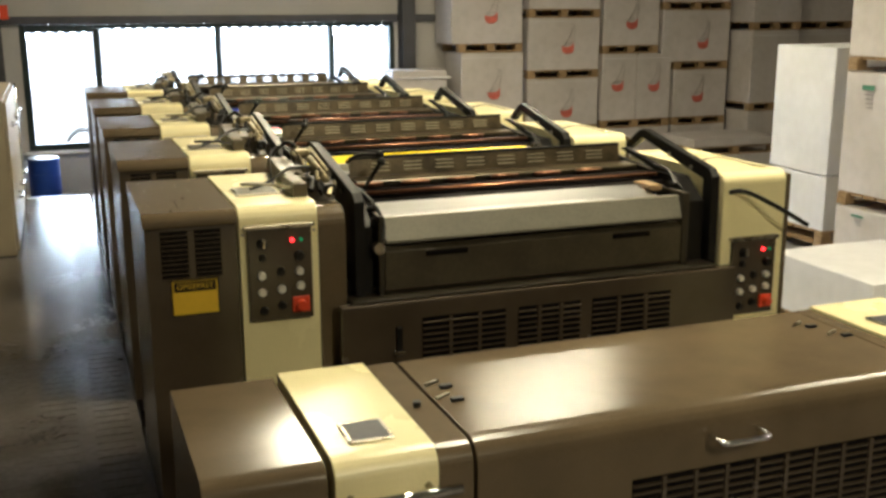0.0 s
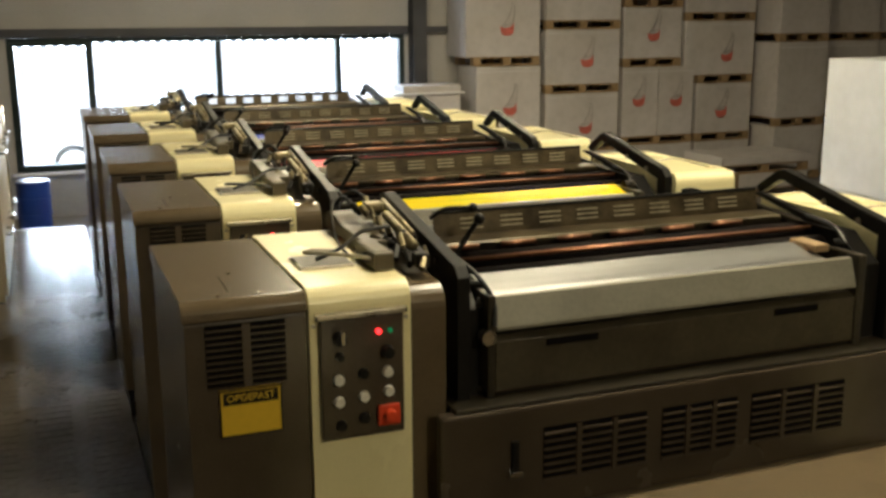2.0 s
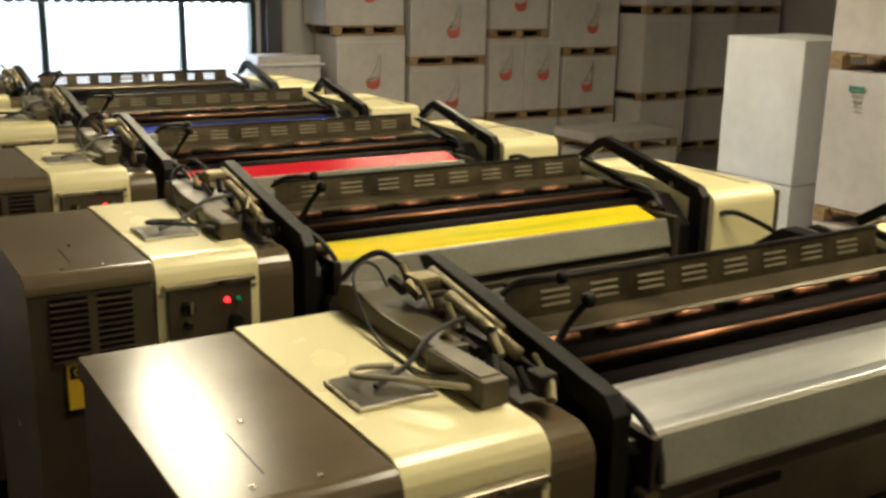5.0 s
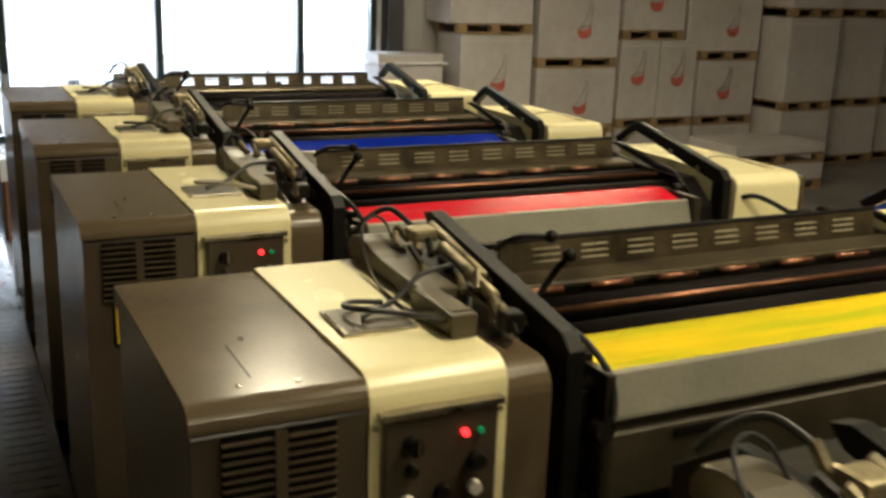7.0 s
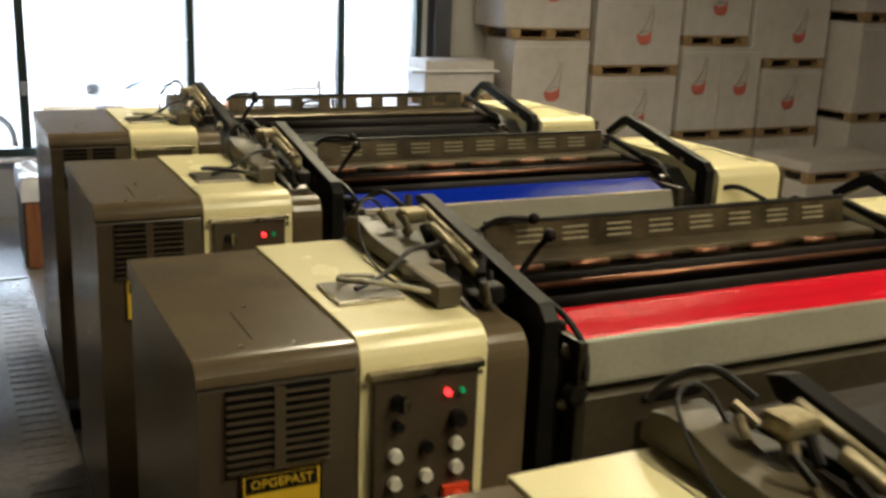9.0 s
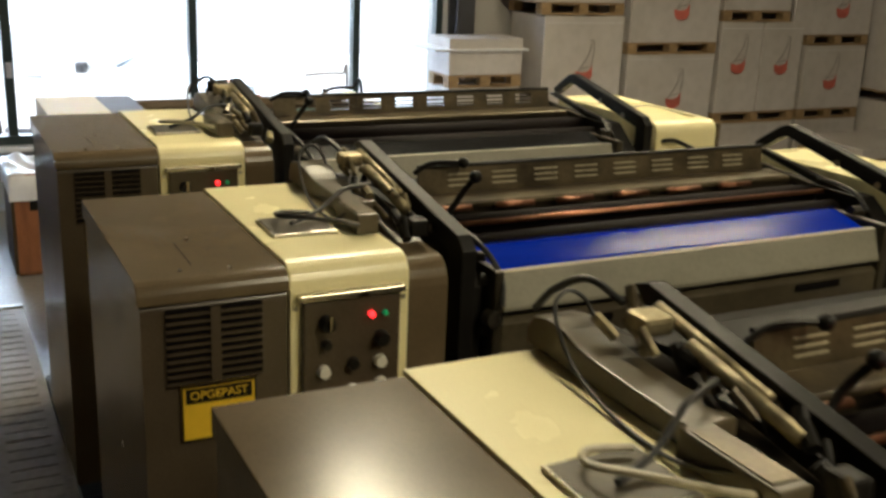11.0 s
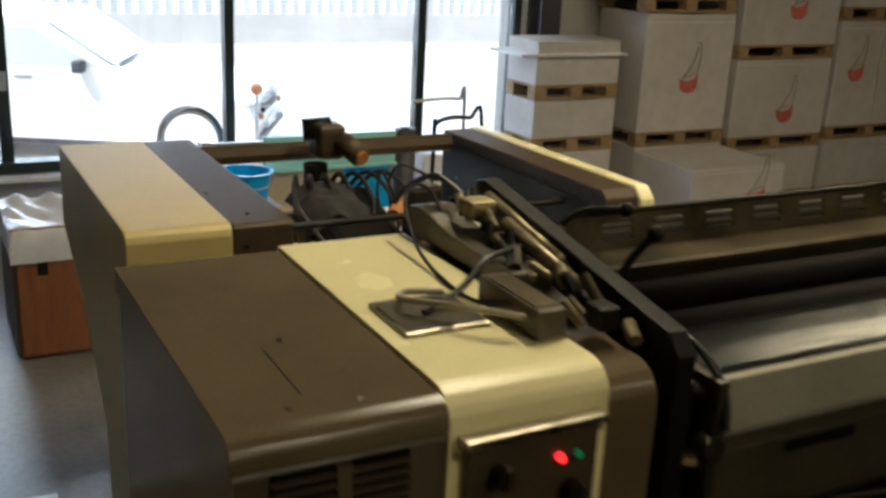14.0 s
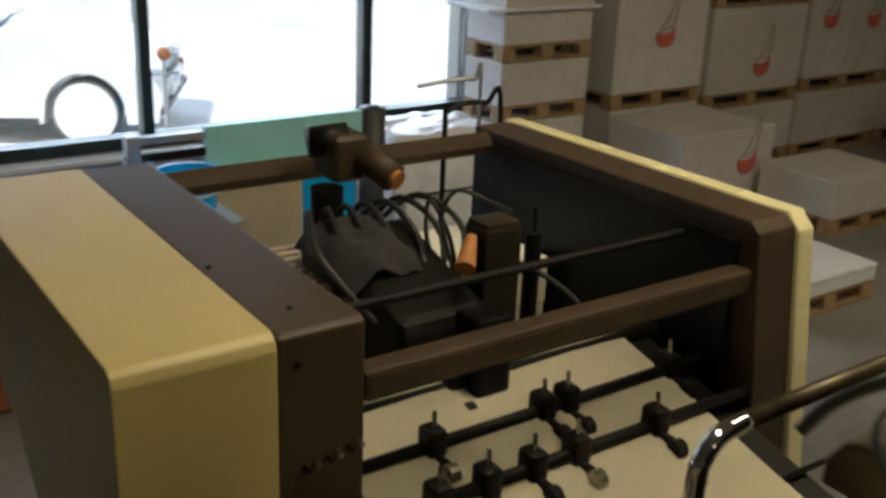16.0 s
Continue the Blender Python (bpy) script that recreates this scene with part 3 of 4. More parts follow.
    for x in (1.19, 2.457):
        for y, z in ((0.30, 1.69), (0.16, 1.66)):
            part("bolt", rod((x, y, z), (x + 0.044, y, z), 0.009, 8), M_STEEL, u)
    # side frames of the inking section
    for x0, x1 in ((1.232, 1.262), (2.395, 2.455)):
        part("side_frame", profile(([(0.06, 0.9), (0.06, 1.56), (0.16, 1.635), (0.78, 1.635), (0.90, 1.55), (0.90, 0.9)] if n < 5 else [(0.06, 0.9), (0.06, 1.56), (0.16, 1.635), (0.60, 1.635), (0.66, 1.58), (0.66, 0.9)]), x0, x1, 0.004), M_BLACK, u)
    for k in range(8):
        y, z = 0.07 + 0.05 * (k % 3), 1.36 + 0.035 * k
        part("fitting", rod((1.262, y, z), (1.285 + 0.01 * random.random(), y - 0.02, z), 0.010 + 0.008 * random.random(), 10), random.choice([M_BLACK, M_STEEL, M_OLIVE, M_BLACK]), u)
        part("fitting", rod((2.355, y + 0.02, z), (2.395, y + 0.02, z), 0.011 + 0.010 * random.random(), 10), random.choice([M_BLACK, M_OLIVE, M_BLACK]), u)
    part("key_wheel", rod((1.27, 0.015, 1.50), (1.27, 0.045, 1.50), 0.018, 16), M_STEEL, u, "small steel wheel")
    part("end_cheek", bx(1.268, 1.288, 0.02, 0.20, 1.335, 1.60, 0.006), M_OLIVE, u)
    part("end_cheek", bx(2.345, 2.372, 0.02, 0.20, 1.335, 1.60, 0.006), M_OLIVE, u)
    part("feed_pipe", tube([(1.245, 0.20, 1.665), (1.262, 0.08, 1.64), (1.285, 0.03, 1.585), (1.28, 0.01, 1.53)], 0.006), M_CABLE, u)
    part("feed_pipe", tube([(2.40, 0.30, 1.655), (2.37, 0.16, 1.655), (2.355, 0.09, 1.62)], 0.006), M_CABLE, u)
    # fountain: apron, front plate and ink
    apron = part("apron_plate", profile([(0.045, 1.345), (0.025, 1.365), (0.025, 1.485), (0.045, 1.497), (0.075, 1.497), (0.075, 1.345)], 1.29, 2.345, 0.003), M_APRON, u, "oily olive steel apron")
    for xa in (1.42, 2.08):
        part("grip_slot", bx(xa, xa + 0.14, 0.020, 0.0245, 1.462, 1.480, 0.003), M_SLOT, apron)
    part("fountain_plate", profile([(0.022, 1.512), (0.022, 1.520), (0.046, 1.588), (0.060, 1.590), (0.060, 1.512)], 1.292, 2.343, 0.002), M_PLATE, u, "matt grey fountain plate")
    wet = [(0.062, 1.565), (0.062, 1.583), (0.085, 1.586), (0.13, 1.598), (0.17, 1.607), (0.205, 1.60), (0.205, 1.565)]
    if ink == "none":
        part("fountain_roller", profile([(y, z + 0.006) for y, z in wet], 1.288, 2.27, 0.003), M_ALU, u, "bare bright metal fountain")
        part("grip", bx(2.25, 2.30, 0.085, 0.19, 1.600, 1.622, 0.006), M_WOOD, u)
    else:
        part("ink", profile(wet, 1.288, 2.335, 0.003), M_INK[ink], u, "glossy wet %s ink" % ink)
    # rollers
    part("fountain_roller", rod((1.263, 0.235, 1.572), (2.394, 0.235, 1.572), 0.040, 24), M_RUBBER, u, "dark inky roller", True)
    part("ink_roller", rod((1.263, 0.325, 1.60), (2.394, 0.325, 1.60), 0.032, 24), M_RUBBER, u, "", True)
    if n < 5:
        part("guide_rod", rod((1.263, 0.275, 1.625), (2.394, 0.275, 1.625), 0.007, 10), M_COPPER, u, "thin copper-coloured rod", True)
    for k in range(6 if n < 5 else 0):
        xa = 1.285 + 0.165 * k
        part("distributor_segment", rod((xa, 0.350, 1.640), (xa + 0.10, 0.350, 1.640), 0.008, 10), M_COPPER, u, "", True)
    part("cross_beam", bx(1.263, 2.394, 0.378, 0.40, 1.56, 1.642, 0.003), M_OLIVE, u)
    # slotted guard plate
    part("ledge", profile([(0.366, 1.636), (0.366, 1.644), (0.372, 1.648), (0.444, 1.651), (0.444, 1.643)], 1.30, 2.365), M_FIN, u, "oily flat ledge before the guard")
    fin = part("guard_plate", profile([(0.445, 1.643), (0.458, 1.712), (0.466, 1.711), (0.453, 1.643)], 1.30, 2.34), M_FIN, u, "oily slotted guard plate")
    if n == 5:
        def strip(v0, v1, xa, xb, out):
            p = [(0.445 + 0.188 * v, 1.643 + 0.982 * v) for v in (v0, v1)]
            return profile([p[0], p[1], (p[1][0] + 0.006, p[1][1]), (p[0][0] + 0.006, p[0][1])], xa, xb, bm=out)
        bars = bmesh.new()
        for v0, v1 in ((0.0, 0.022), (0.030, 0.035), (0.043, 0.048), (0.056, 0.069)):
            strip(v0, v1, 1.30, 2.34, bars)
        for k in range(9):
            xa = 1.375 + 0.118 * k
            for v0, v1 in ((0.0221, 0.0299), (0.0351, 0.0429), (0.0481, 0.0559)):
                strip(v0, v1, xa - 0.052 if k else 1.30, xa if k < 8 else 2.34, bars)
        old = fin.data
        fin.data = obj("guard_bars", bars, M_FIN).data
        bpy.data.objects.remove(bpy.data.objects["guard_bars"])
        bpy.data.meshes.remove(old)
    tilt = Matrix.Rotation(math.atan2(0.069, 0.013), 4, "X")
    # Units 1 to 4: pale bars paint the light seen through the slots.
    for k in range(8 if n < 5 else 0):
        xa = 1.375 + 0.118 * k
        for v in (0.026, 0.039, 0.052):
            sl = part("slot", bx(xa, xa + 0.066, -0.0022, 0.0022, -0.001, 0.0016), M_SLOTLITE, fin, "slot painted bright as light showing through")
            sl.matrix_local = Matrix.Translation((0, 0.4445 + 0.185 * v, 1.643 + 0.983 * v)) @ tilt
    part("rim", rod((1.30, 0.462, 1.713), (2.34, 0.462, 1.713), 0.006, 8), M_BLACK, fin)
    h = part("lever", tube([(1.315, 0.33, 1.63), (1.345, 0.33, 1.675), (1.365, 0.31, 1.715)], 0.007), M_BLACK, u)
    part("knob", ball((1.368, 0.306, 1.722), 0.015), M_BLACK, h, "", True)
    h = part("lever", tube([(1.29, 0.46, 1.70), (1.33, 0.45, 1.725), (1.39, 0.43, 1.727)], 0.006), M_BLACK, u)
    part("knob", ball((1.40, 0.425, 1.727), 0.014), M_BLACK, h, "", True)
    # rear cover over the cylinders
    part("rear_cover", profile(([(0.475, 1.62), (0.50, 1.655), (0.66, 1.640), (0.86, 1.560), (0.90, 1.44), (0.90, 1.3), (0.475, 1.3)] if n < 5 else [(0.475, 1.62), (0.50, 1.655), (0.60, 1.645), (0.64, 1.60), (0.64, 1.3), (0.475, 1.3)]), 1.264, 2.393, 0.004), M_BLACK, u, "dark oily sheet cover")
    part("body", bx(1.17, 2.46, 0.10, 0.96 if n < 5 else 0.64, 0.05, 1.345), M_BLACK, u)
    part("base", bx(0.60, 2.78, 0.05, 0.98, 0.0, GAL - 0.06), M_BLACK, u)
    # link bars on the right
    part("link_bar", profile([(0.18, 1.635), (0.52, 1.69), (0.56, 1.682), (0.22, 1.62)], 2.405, 2.425, 0.002), M_BLACK, u)
    part("link_bar", profile([(0.30, 1.64), (0.66, 1.672), (0.68, 1.660), (0.32, 1.625)], 2.375, 2.392, 0.002), M_OLIVE, u)
    # right cream housing
    rh = part("cream_housing", profile(rounded_top(0.02, 0.64, GAL, 1.655, 0.04), 2.505, 2.765, 0.004), M_BEIGE, u, "glossy cream enamel housing")
    part("side_rim", bx(2.767, 2.78, 0.016, 0.64, GAL, 1.642, 0.004), M_GREY, rh)
    part("strut", tube([(2.53, 0.022, 1.59), (2.57, -0.01, 1.595), (2.66, -0.05, 1.55), (2.77, -0.10, 1.48)], 0.008), M_BLACK, u, "black bent strut")
    part("wire", tube([(2.56, 0.30, 1.652), (2.64, 0.25, 1.675), (2.70, 0.12, 1.66), (2.74, 0.10, 1.653)], 0.003), M_STEEL, u)
    if n == 1:
        control_panel(u, 2.545, 2.725, 1.15, 1.42, 0.02)
        lp = part("front_panel", bx(1.13, 2.535, -0.04, 0.0, 0.76, 1.342, 0.006), M_DARKFACE, u, "louvred lower panel, shade put into its dark colour")
        for xa, xb in ((1.385, 1.665), (1.71, 1.93), (1.975, 2.27)):
            vents(lp, xa, xb, 1.15, 1.285, -0.04, 3, 7, 0.012)
        part("latch", bx(1.30, 1.318, -0.052, -0.041, 1.19, 1.265, 0.003), M_BLACK, lp)
        part("latch_key", bx(1.292, 1.325, -0.060, -0.041, 1.178, 1.192, 0.003), M_CHROME, lp)
        part("step_bar", bx(1.25, 2.43, -0.085, -0.042, 1.06, 1.085, 0.004), M_FIN, lp)
        vents(lp, 1.25, 2.43, 0.98, 1.045, -0.04, 6, 3, 0.012)
        part("cross_tray", bx(1.17, 2.46, -0.03, 0.06, 1.343, 1.352, 0.002), M_OLIVE, u)
        nt = part("notice", bx(2.545, 2.665, 0.016, 0.0195, 0.93, 1.07, 0.0005), M_PAPER, rh, "small pale notice with a red bar")
        part("red_bar", bx(2.555, 2.635, 0.0145, 0.0158, 0.945, 0.965), M_RED, nt)
        part("stay", rod((0.98, -0.02, 0.93), (1.12, -0.10, 1.14), 0.010), M_STEEL, u)
    return u


for i, ink in enumerate(("none", "yellow", "red", "blue", "black")):
    printing_unit(i + 1, ink)

# ---- delivery hood ----
dl = thing("delivery_unit", (0, 1.98, 0), "low taupe delivery section with a broad glossy hood", "press section")
DZ = 1.31
def drounded(y0, y1, z0, z1, r=0.06):
    return rounded_top(y0, y1, z0, z1, r, 6)
part("side_cabinet", profile(drounded(0, 0.56, GAL, DZ, 0.04), 0.585, 0.838, 0.003), M_GREY, dl, "taupe enamel side cabinet")
dh = part("cream_housing", profile(drounded(-0.01, 0.565, GAL, DZ + 0.008, 0.05), 0.850, 1.075, 0.003), M_BEIGE, dl, "cream enamel cover")
rc = part("top_plate", bx(0.905, 1.005, 0.075, 0.185, DZ + 0.0085, DZ + 0.013, 0.002), M_STEEL, dh, "small framed dark plate")
part("plate_face", bx(0.913, 0.997, 0.083, 0.177, DZ + 0.0132, DZ + 0.0142), M_COLUMN, rc)
part("handle", rod((0.86, -0.05, DZ - 0.07), (1.11, -0.05, DZ - 0.07), 0.012), M_CHROME, dl, "bright steel handrail", True)
for x in (0.88, 1.05):
    part("bracket", rod((x, -0.05, DZ - 0.07), (x, 0.0, DZ - 0.07), 0.008), M_STEEL, dl)
part("end_block", profile(drounded(0, 0.56, GAL, DZ, 0.05), 1.079, 1.158, 0.003), M_GREY, dl)
hood = part("hood", profile(drounded(0, 0.56, 0.55, DZ, 0.06), 1.166, 2.44, 0.004), M_GREY, dl, "broad glossy taupe hood")
vents(hood, 1.55, 2.40, 0.98, 1.16, 0.0, 10, 9, 0.010)
hd = part("hood_handle", tube([(1.755, -0.002, 1.238), (1.755, -0.045, 1.238), (1.775, -0.055, 1.238), (1.865, -0.055, 1.238), (1.885, -0.045, 1.238), (1.885, -0.002, 1.238)], 0.007), M_CHROME, hood, "chrome bow handle", True)
hd = part("hood_handle", tube([(1.70, -0.002, 1.07), (1.70, -0.045, 1.07), (1.72, -0.055, 1.07), (1.80, -0.055, 1.07), (1.82, -0.045, 1.07), (1.82, -0.002, 1.07)], 0.007), M_CHROME, hood, "chrome bow handle", True)
for x, y in ((1.205, 0.33), (1.20, 0.24), (2.36, 0.40), (2.40, 0.30)):
    part("hinge", bx(x, x + 0.03, y, y + 0.018, DZ + 0.001, DZ + 0.008, 0.002), M_BLACK, hood)
    part("hinge_pin", rod((x - 0.03, y + 0.03, DZ + 0.004), (x + 0.01, y + 0.05, DZ + 0.004), 0.004, 8), M_STEEL, hood)
part("knob", rod((1.115, 0.25, DZ), (1.115, 0.25, DZ + 0.012), 0.010, 12), M_BLACK, dl)
rb = part("cream_housing", profile(drounded(-0.01, 0.565, GAL, DZ + 0.008, 0.05), 2.50, 2.775, 0.003), M_BEIGE, dl, "cream enamel cover")
rc = part("top_plate", bx(2.56, 2.68, 0.28, 0.40, DZ + 0.0085, DZ + 0.013, 0.002), M_STEEL, rb, "small framed dark plate")
part("plate_face", bx(2.568, 2.672, 0.288, 0.392, DZ + 0.0132, DZ + 0.0142), M_COLUMN, rc)
part("end_block", profile(drounded(0, 0.56, GAL, DZ, 0.05), 2.444, 2.496, 0.003), M_GREY, dl)
part("base", bx(0.60, 2.76, 0.02, 0.55, 0.0, GAL - 0.01), M_BLACK, dl)
part("link_bed", bx(1.17, 2.46, 0.57, 0.96, 0.0, 0.95), M_BLACK, dl)

# ---- feeder ----
fd = thing("sheet_feeder", (0, 9.07, 0), "ochre and brown sheet feeder at the end of the press", "sheet feeder")
FZ = 1.38
part("side_box", profile([(0, 0.25), (0, FZ - 0.03), (0.006, FZ - 0.012), (0.018, FZ - 0.003), (0.03, FZ), (1.12, FZ), (1.12, 1.10), (0.75, 0.92), (0.45, 0.62), (0.40, 0.25)], 0.795, 1.078, 0.004), M_GOLD, fd, "ochre enamel side box")
part("foot", bx(0.85, 1.05, 0.06, 0.34, 0, 0.25), M_BLACK, fd)
sp = part("side_panel", profile([(0.004, 0.0), (0.004, FZ - 0.012), (0.02, FZ - 0.004), (1.12, FZ - 0.004), (1.12, 0.0)], 1.080, 1.252, 0.006), M_DKBROWN, fd, "dark brown inner side panel")
part("screw", rod((1.115, 0.004, 1.315), (1.115, -0.004, 1.315), 0.007, 8), M_BLACK, sp)
for x, y in ((1.10, 0.35), (1.15, 0.10)):
    part("screw", rod((x, y, FZ - 0.005), (x, y, FZ), 0.006, 8), M_BLACK, sp)
for k in range(6):
    part("terminal", rod((1.13 + 0.022 * k, 0.004, 1.105 + 0.004 * k), (1.13 + 0.022 * k, -0.012, 1.105 + 0.004 * k), 0.006, 8), M_STEEL if k % 2 else M_BLACK, sp)
part("side_panel", profile([(-0.08, 0.0), (-0.08, 0.70), (0.0, FZ - 0.03), (0.03, FZ - 0.005), (1.13, FZ - 0.02), (1.13, 0.0)], 2.315, 2.448, 0.006), M_DKBROWN, fd, "dark brown side panel")
part("edge_cover", profile([(-0.095, 0.70), (-0.01, FZ - 0.04), (0.03, FZ), (1.15, FZ - 0.015), (1.15, 0.70)], 2.450, 2.510, 0.01), M_BEIGE, fd, "cream enamel edge cover")
# Black sheet added for the shade on the inner face of the right panel.
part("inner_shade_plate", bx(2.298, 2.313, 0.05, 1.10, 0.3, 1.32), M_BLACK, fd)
part("rear_beam", rod((1.252, 1.05, 1.325), (2.298, 1.05, 1.325), 0.036, 8), M_DKBROWN, fd, "brown rear cross beam")
part("front_beam", bx(1.252, 2.315, 0.0, 0.06, 1.20, 1.262, 0.012), M_DKBROWN, fd, "brown front cross beam")
part("stretcher_bar", rod((1.252, 0.22, 1.29), (2.298, 0.22, 1.29), 0.011), M_BLACK, fd)
SHAFTS = ((0.27, 1.005, 0.018), (0.11, 0.985, 0.015), (-0.03, 0.955, 0.015), (-0.26, 0.875, 0.008))
for y, z, r in SHAFTS:
    part("shaft", rod((1.252, y, z), (2.33, y, z), r), M_BLACK, fd, "black cross shaft", True)
for k, (x, s) in enumerate(((1.46, 1), (1.76, 1), (1.83, 1), (1.50, 2), (1.62, 2), (1.98, 2), (1.74, 2), (1.62, 0), (2.16, 1), (1.38, 2))):
    y, z = SHAFTS[s][0], SHAFTS[s][1]
    w = part("roller_holder", bx(x, x + 0.045, y - 0.028, y + 0.028, z - 0.028, z + 0.045, 0.012), M_BLACK, fd)
    part("arm", bx(x + 0.012, x + 0.03, y - 0.085, y - 0.02, z - 0.03, z - 0.008, 0.004), M_BLACK, w)
    part("wheel", rod((x + 0.005, y - 0.08, z - 0.022), (x + 0.028, y - 0.08, z - 0.022), 0.022, 14), M_STEEL if k % 3 == 0 else M_BLACK, w)
    part("thumb_screw", rod((x + 0.025, y, z + 0.045), (x + 0.03, y + 0.008, z + 0.075), 0.005, 8), M_STEEL, w)
part("mid_bracket", bx(1.66, 1.76, 0.20, 0.30, 0.98, 1.19, 0.015), M_BLACK, fd)
bd = part("feed_board", profile([(-0.85, 0.690), (0.30, 0.975), (0.30, 0.955), (-0.85, 0.67)], 1.255, 2.30), M_OLIVE, fd, "sloping feed board")
part("rail", profile([(-0.85, 0.715), (0.32, 1.005), (0.32, 0.95), (-0.85, 0.66)], 2.18, 2.27, 0.003), M_BLACK, fd)
part("chrome_stop", tube([(1.575, -0.50, 0.84), (1.585, -0.495, 1.18), (1.60, -0.49, 1.235), (1.64, -0.485, 1.265), (1.71, -0.48, 1.272)], 0.018), M_CHROME, fd, "chrome bent bar end", True)
part("stop_bar", rod((1.71, -0.48, 1.272), (2.62, -0.46, 1.272), 0.017), M_FIN, fd, "", True)
cb = part("button_box", bx(2.512, 2.66, 0.02, 0.16, 0.66, 0.76, 0.01), M_DKBROWN, fd)
for x, mt in ((2.54, M_RED), (2.59, M_RED), (2.63, M_BLACK)):
    part("stop_button", rod((x, 0.07, 0.76), (x, 0.07, 0.78), 0.015, 14), mt, cb)
part("lower_frame", bx(1.26, 2.29, 0.30, 1.1, 0.0, 0.06), M_BLACK, fd)
# suction head
hdm = part("suction_head", bx(1.65, 1.76, 0.84, 0.97, 1.33, 1.46, 0.03, 3), M_DKBROWN, fd, "brown cast suction head")
part("motor", rod((1.62, 0.93, 1.43), (1.72, 0.90, 1.44), 0.042, 18), M_BLACK, hdm, "", True)
part("motor", rod((1.74, 0.84, 1.40), (1.775, 0.75, 1.36), 0.040, 18), M_DKBROWN, hdm, "", True)
part("cap", rod((1.775, 0.75, 1.36), (1.78, 0.735, 1.355), 0.026, 14), M_ORANGE, hdm, "orange cap")
part("column", rod((1.66, 0.90, 1.09), (1.66, 0.90, 1.31), 0.045, 14), M_BLACK, hdm)
part("carriage", profile([(0.30, 1.02), (0.34, 1.15), (0.72, 1.26), (0.86, 1.20), (0.86, 1.10), (0.63, 1.09), (0.60, 0.98), (0.4, 0.96)], 1.55, 1.80, 0.03), M_BLACK, fd, "dark suction carriage")
for k in range(7):
    x = 1.58 + 0.035 * k
    part("air_hose", tube([(x, 0.86, 1.20), (x - 0.05 + 0.02 * k, 0.76, 1.30), (x - 0.10 + 0.035 * k, 0.60, 1.24), (x - 0.04, 0.44, 1.12)], 0.009), M_CABLE, fd)
tw = part("valve_tower", bx(1.82, 1.93, 0.40, 0.49, 1.02, 1.315, 0.008), M_OLIVE, fd, "olive valve block")
part("cap", bx(1.825, 1.925, 0.405, 0.485, 1.3155, 1.325, 0.002), M_FIN, tw)
part("valve", rod((2.0, 0.44, 1.02), (2.0, 0.44, 1.27), 0.022), M_BLACK, fd)
part("valve", rod((2.0, 0.44, 1.27), (2.0, 0.44, 1.34), 0.006), M_BLACK, fd)
part("air_hose", tube([(1.80, 0.50, 1.18), (1.80, 0.56, 1.30), (1.84, 0.56, 1.37), (1.90, 0.52, 1.35), (1.94, 0.46, 1.33)], 0.006), M_CABLE, fd)
part("air_hose", tube([(1.78, 0.50, 1.12), (1.77, 0.58, 1.25), (1.79, 0.60, 1.34), (1.82, 0.55, 1.25), (1.82, 0.5, 1.12)], 0.006), M_CABLE, fd)
part("air_hose", tube([(1.95, 0.44, 1.2), (2.0, 0.36, 1.17), (2.04, 0.30, 1.12), (2.02, 0.24, 1.06)], 0.007), M_CABLE, fd)
part("coupling", rod((1.73, 0.36, 1.25), (1.79, 0.42, 1.30), 0.026, 14, r2=0.014), M_ORANGE, fd, "orange cone coupling")
part("bracket", bx(1.72, 1.98, 0.28, 0.40, 0.98, 1.06, 0.012), M_BLACK, fd)
part("handrail", tube([(2.48, 1.53, 0.2), (2.48, 1.53, 1.22), (2.49, 1.53, 1.30), (2.56, 1.53, 1.325), (2.66, 1.53, 1.32), (2.73, 1.53, 1.28), (2.73, 1.53, 0.2)], 0.010), M_BLACK, fd, "black tubular hoop")
part("handrail", tube([(2.36, 1.53, 1.405), (2.50, 1.53, 1.415), (2.60, 1.53, 1.41), (2.63, 1.53, 1.37), (2.63, 1.53, 0.2)], 0.008), M_GAL, fd, "thin bent rod")

# what stands on and in the feeder
pp = thing("paper_pile", (1.76, 9.60, 0.10), "pile of cream sheets on the feeder table", "paper pile")
for k in range(7):
    part("paper_block", bx(-0.48 + 0.004 * (k % 3), 0.50 - 0.003 * (k % 2), 0.14 + 0.003 * (k % 2), 0.50, 0.14 * k + 0.0005, 0.14 * k + 0.1395, 0.002), M_PAPER, pp)
part("table", bx(-0.48, 0.50, 0.12, 0.52, -0.04, -0.001, 0.004), M_WOOD, pp)
gr = thing("slat_grid", (1.52, 9.91, 1.081), "pale wooden slat grid lying on the paper pile", "slats")
for k in range(8):
    part("slat", bx(-0.16, 0.16, -0.165 + 0.042 * k, -0.142 + 0.042 * k, 0.032, 0.048, 0.002), M_SLAT, gr)
for x in (-0.14, -0.01, 0.11):
    part("bearer", bx(x, x + 0.03, -0.165, 0.175, 0.0, 0.0318, 0.001), M_SLAT, gr)
cl = thing("feed_sheet", (1.72, 8.9, 0.92), "cream paper sheet lying on the sloping feed board", "sheet")
sh = bmesh.new()
rows = [[sh.verts.new((-0.44 + 0.89 * a / 10, -0.50 + 0.95 * b / 10, (-0.50 + 0.95 * b / 10) * 0.248 - 0.010 + 0.0015 * math.sin(a * 1.3 + b))) for a in range(11)] for b in range(11)]
for b in range(10):
    for a in range(10):
        sh.faces.new((rows[b][a], rows[b][a + 1], rows[b + 1][a + 1], rows[b + 1][a]))
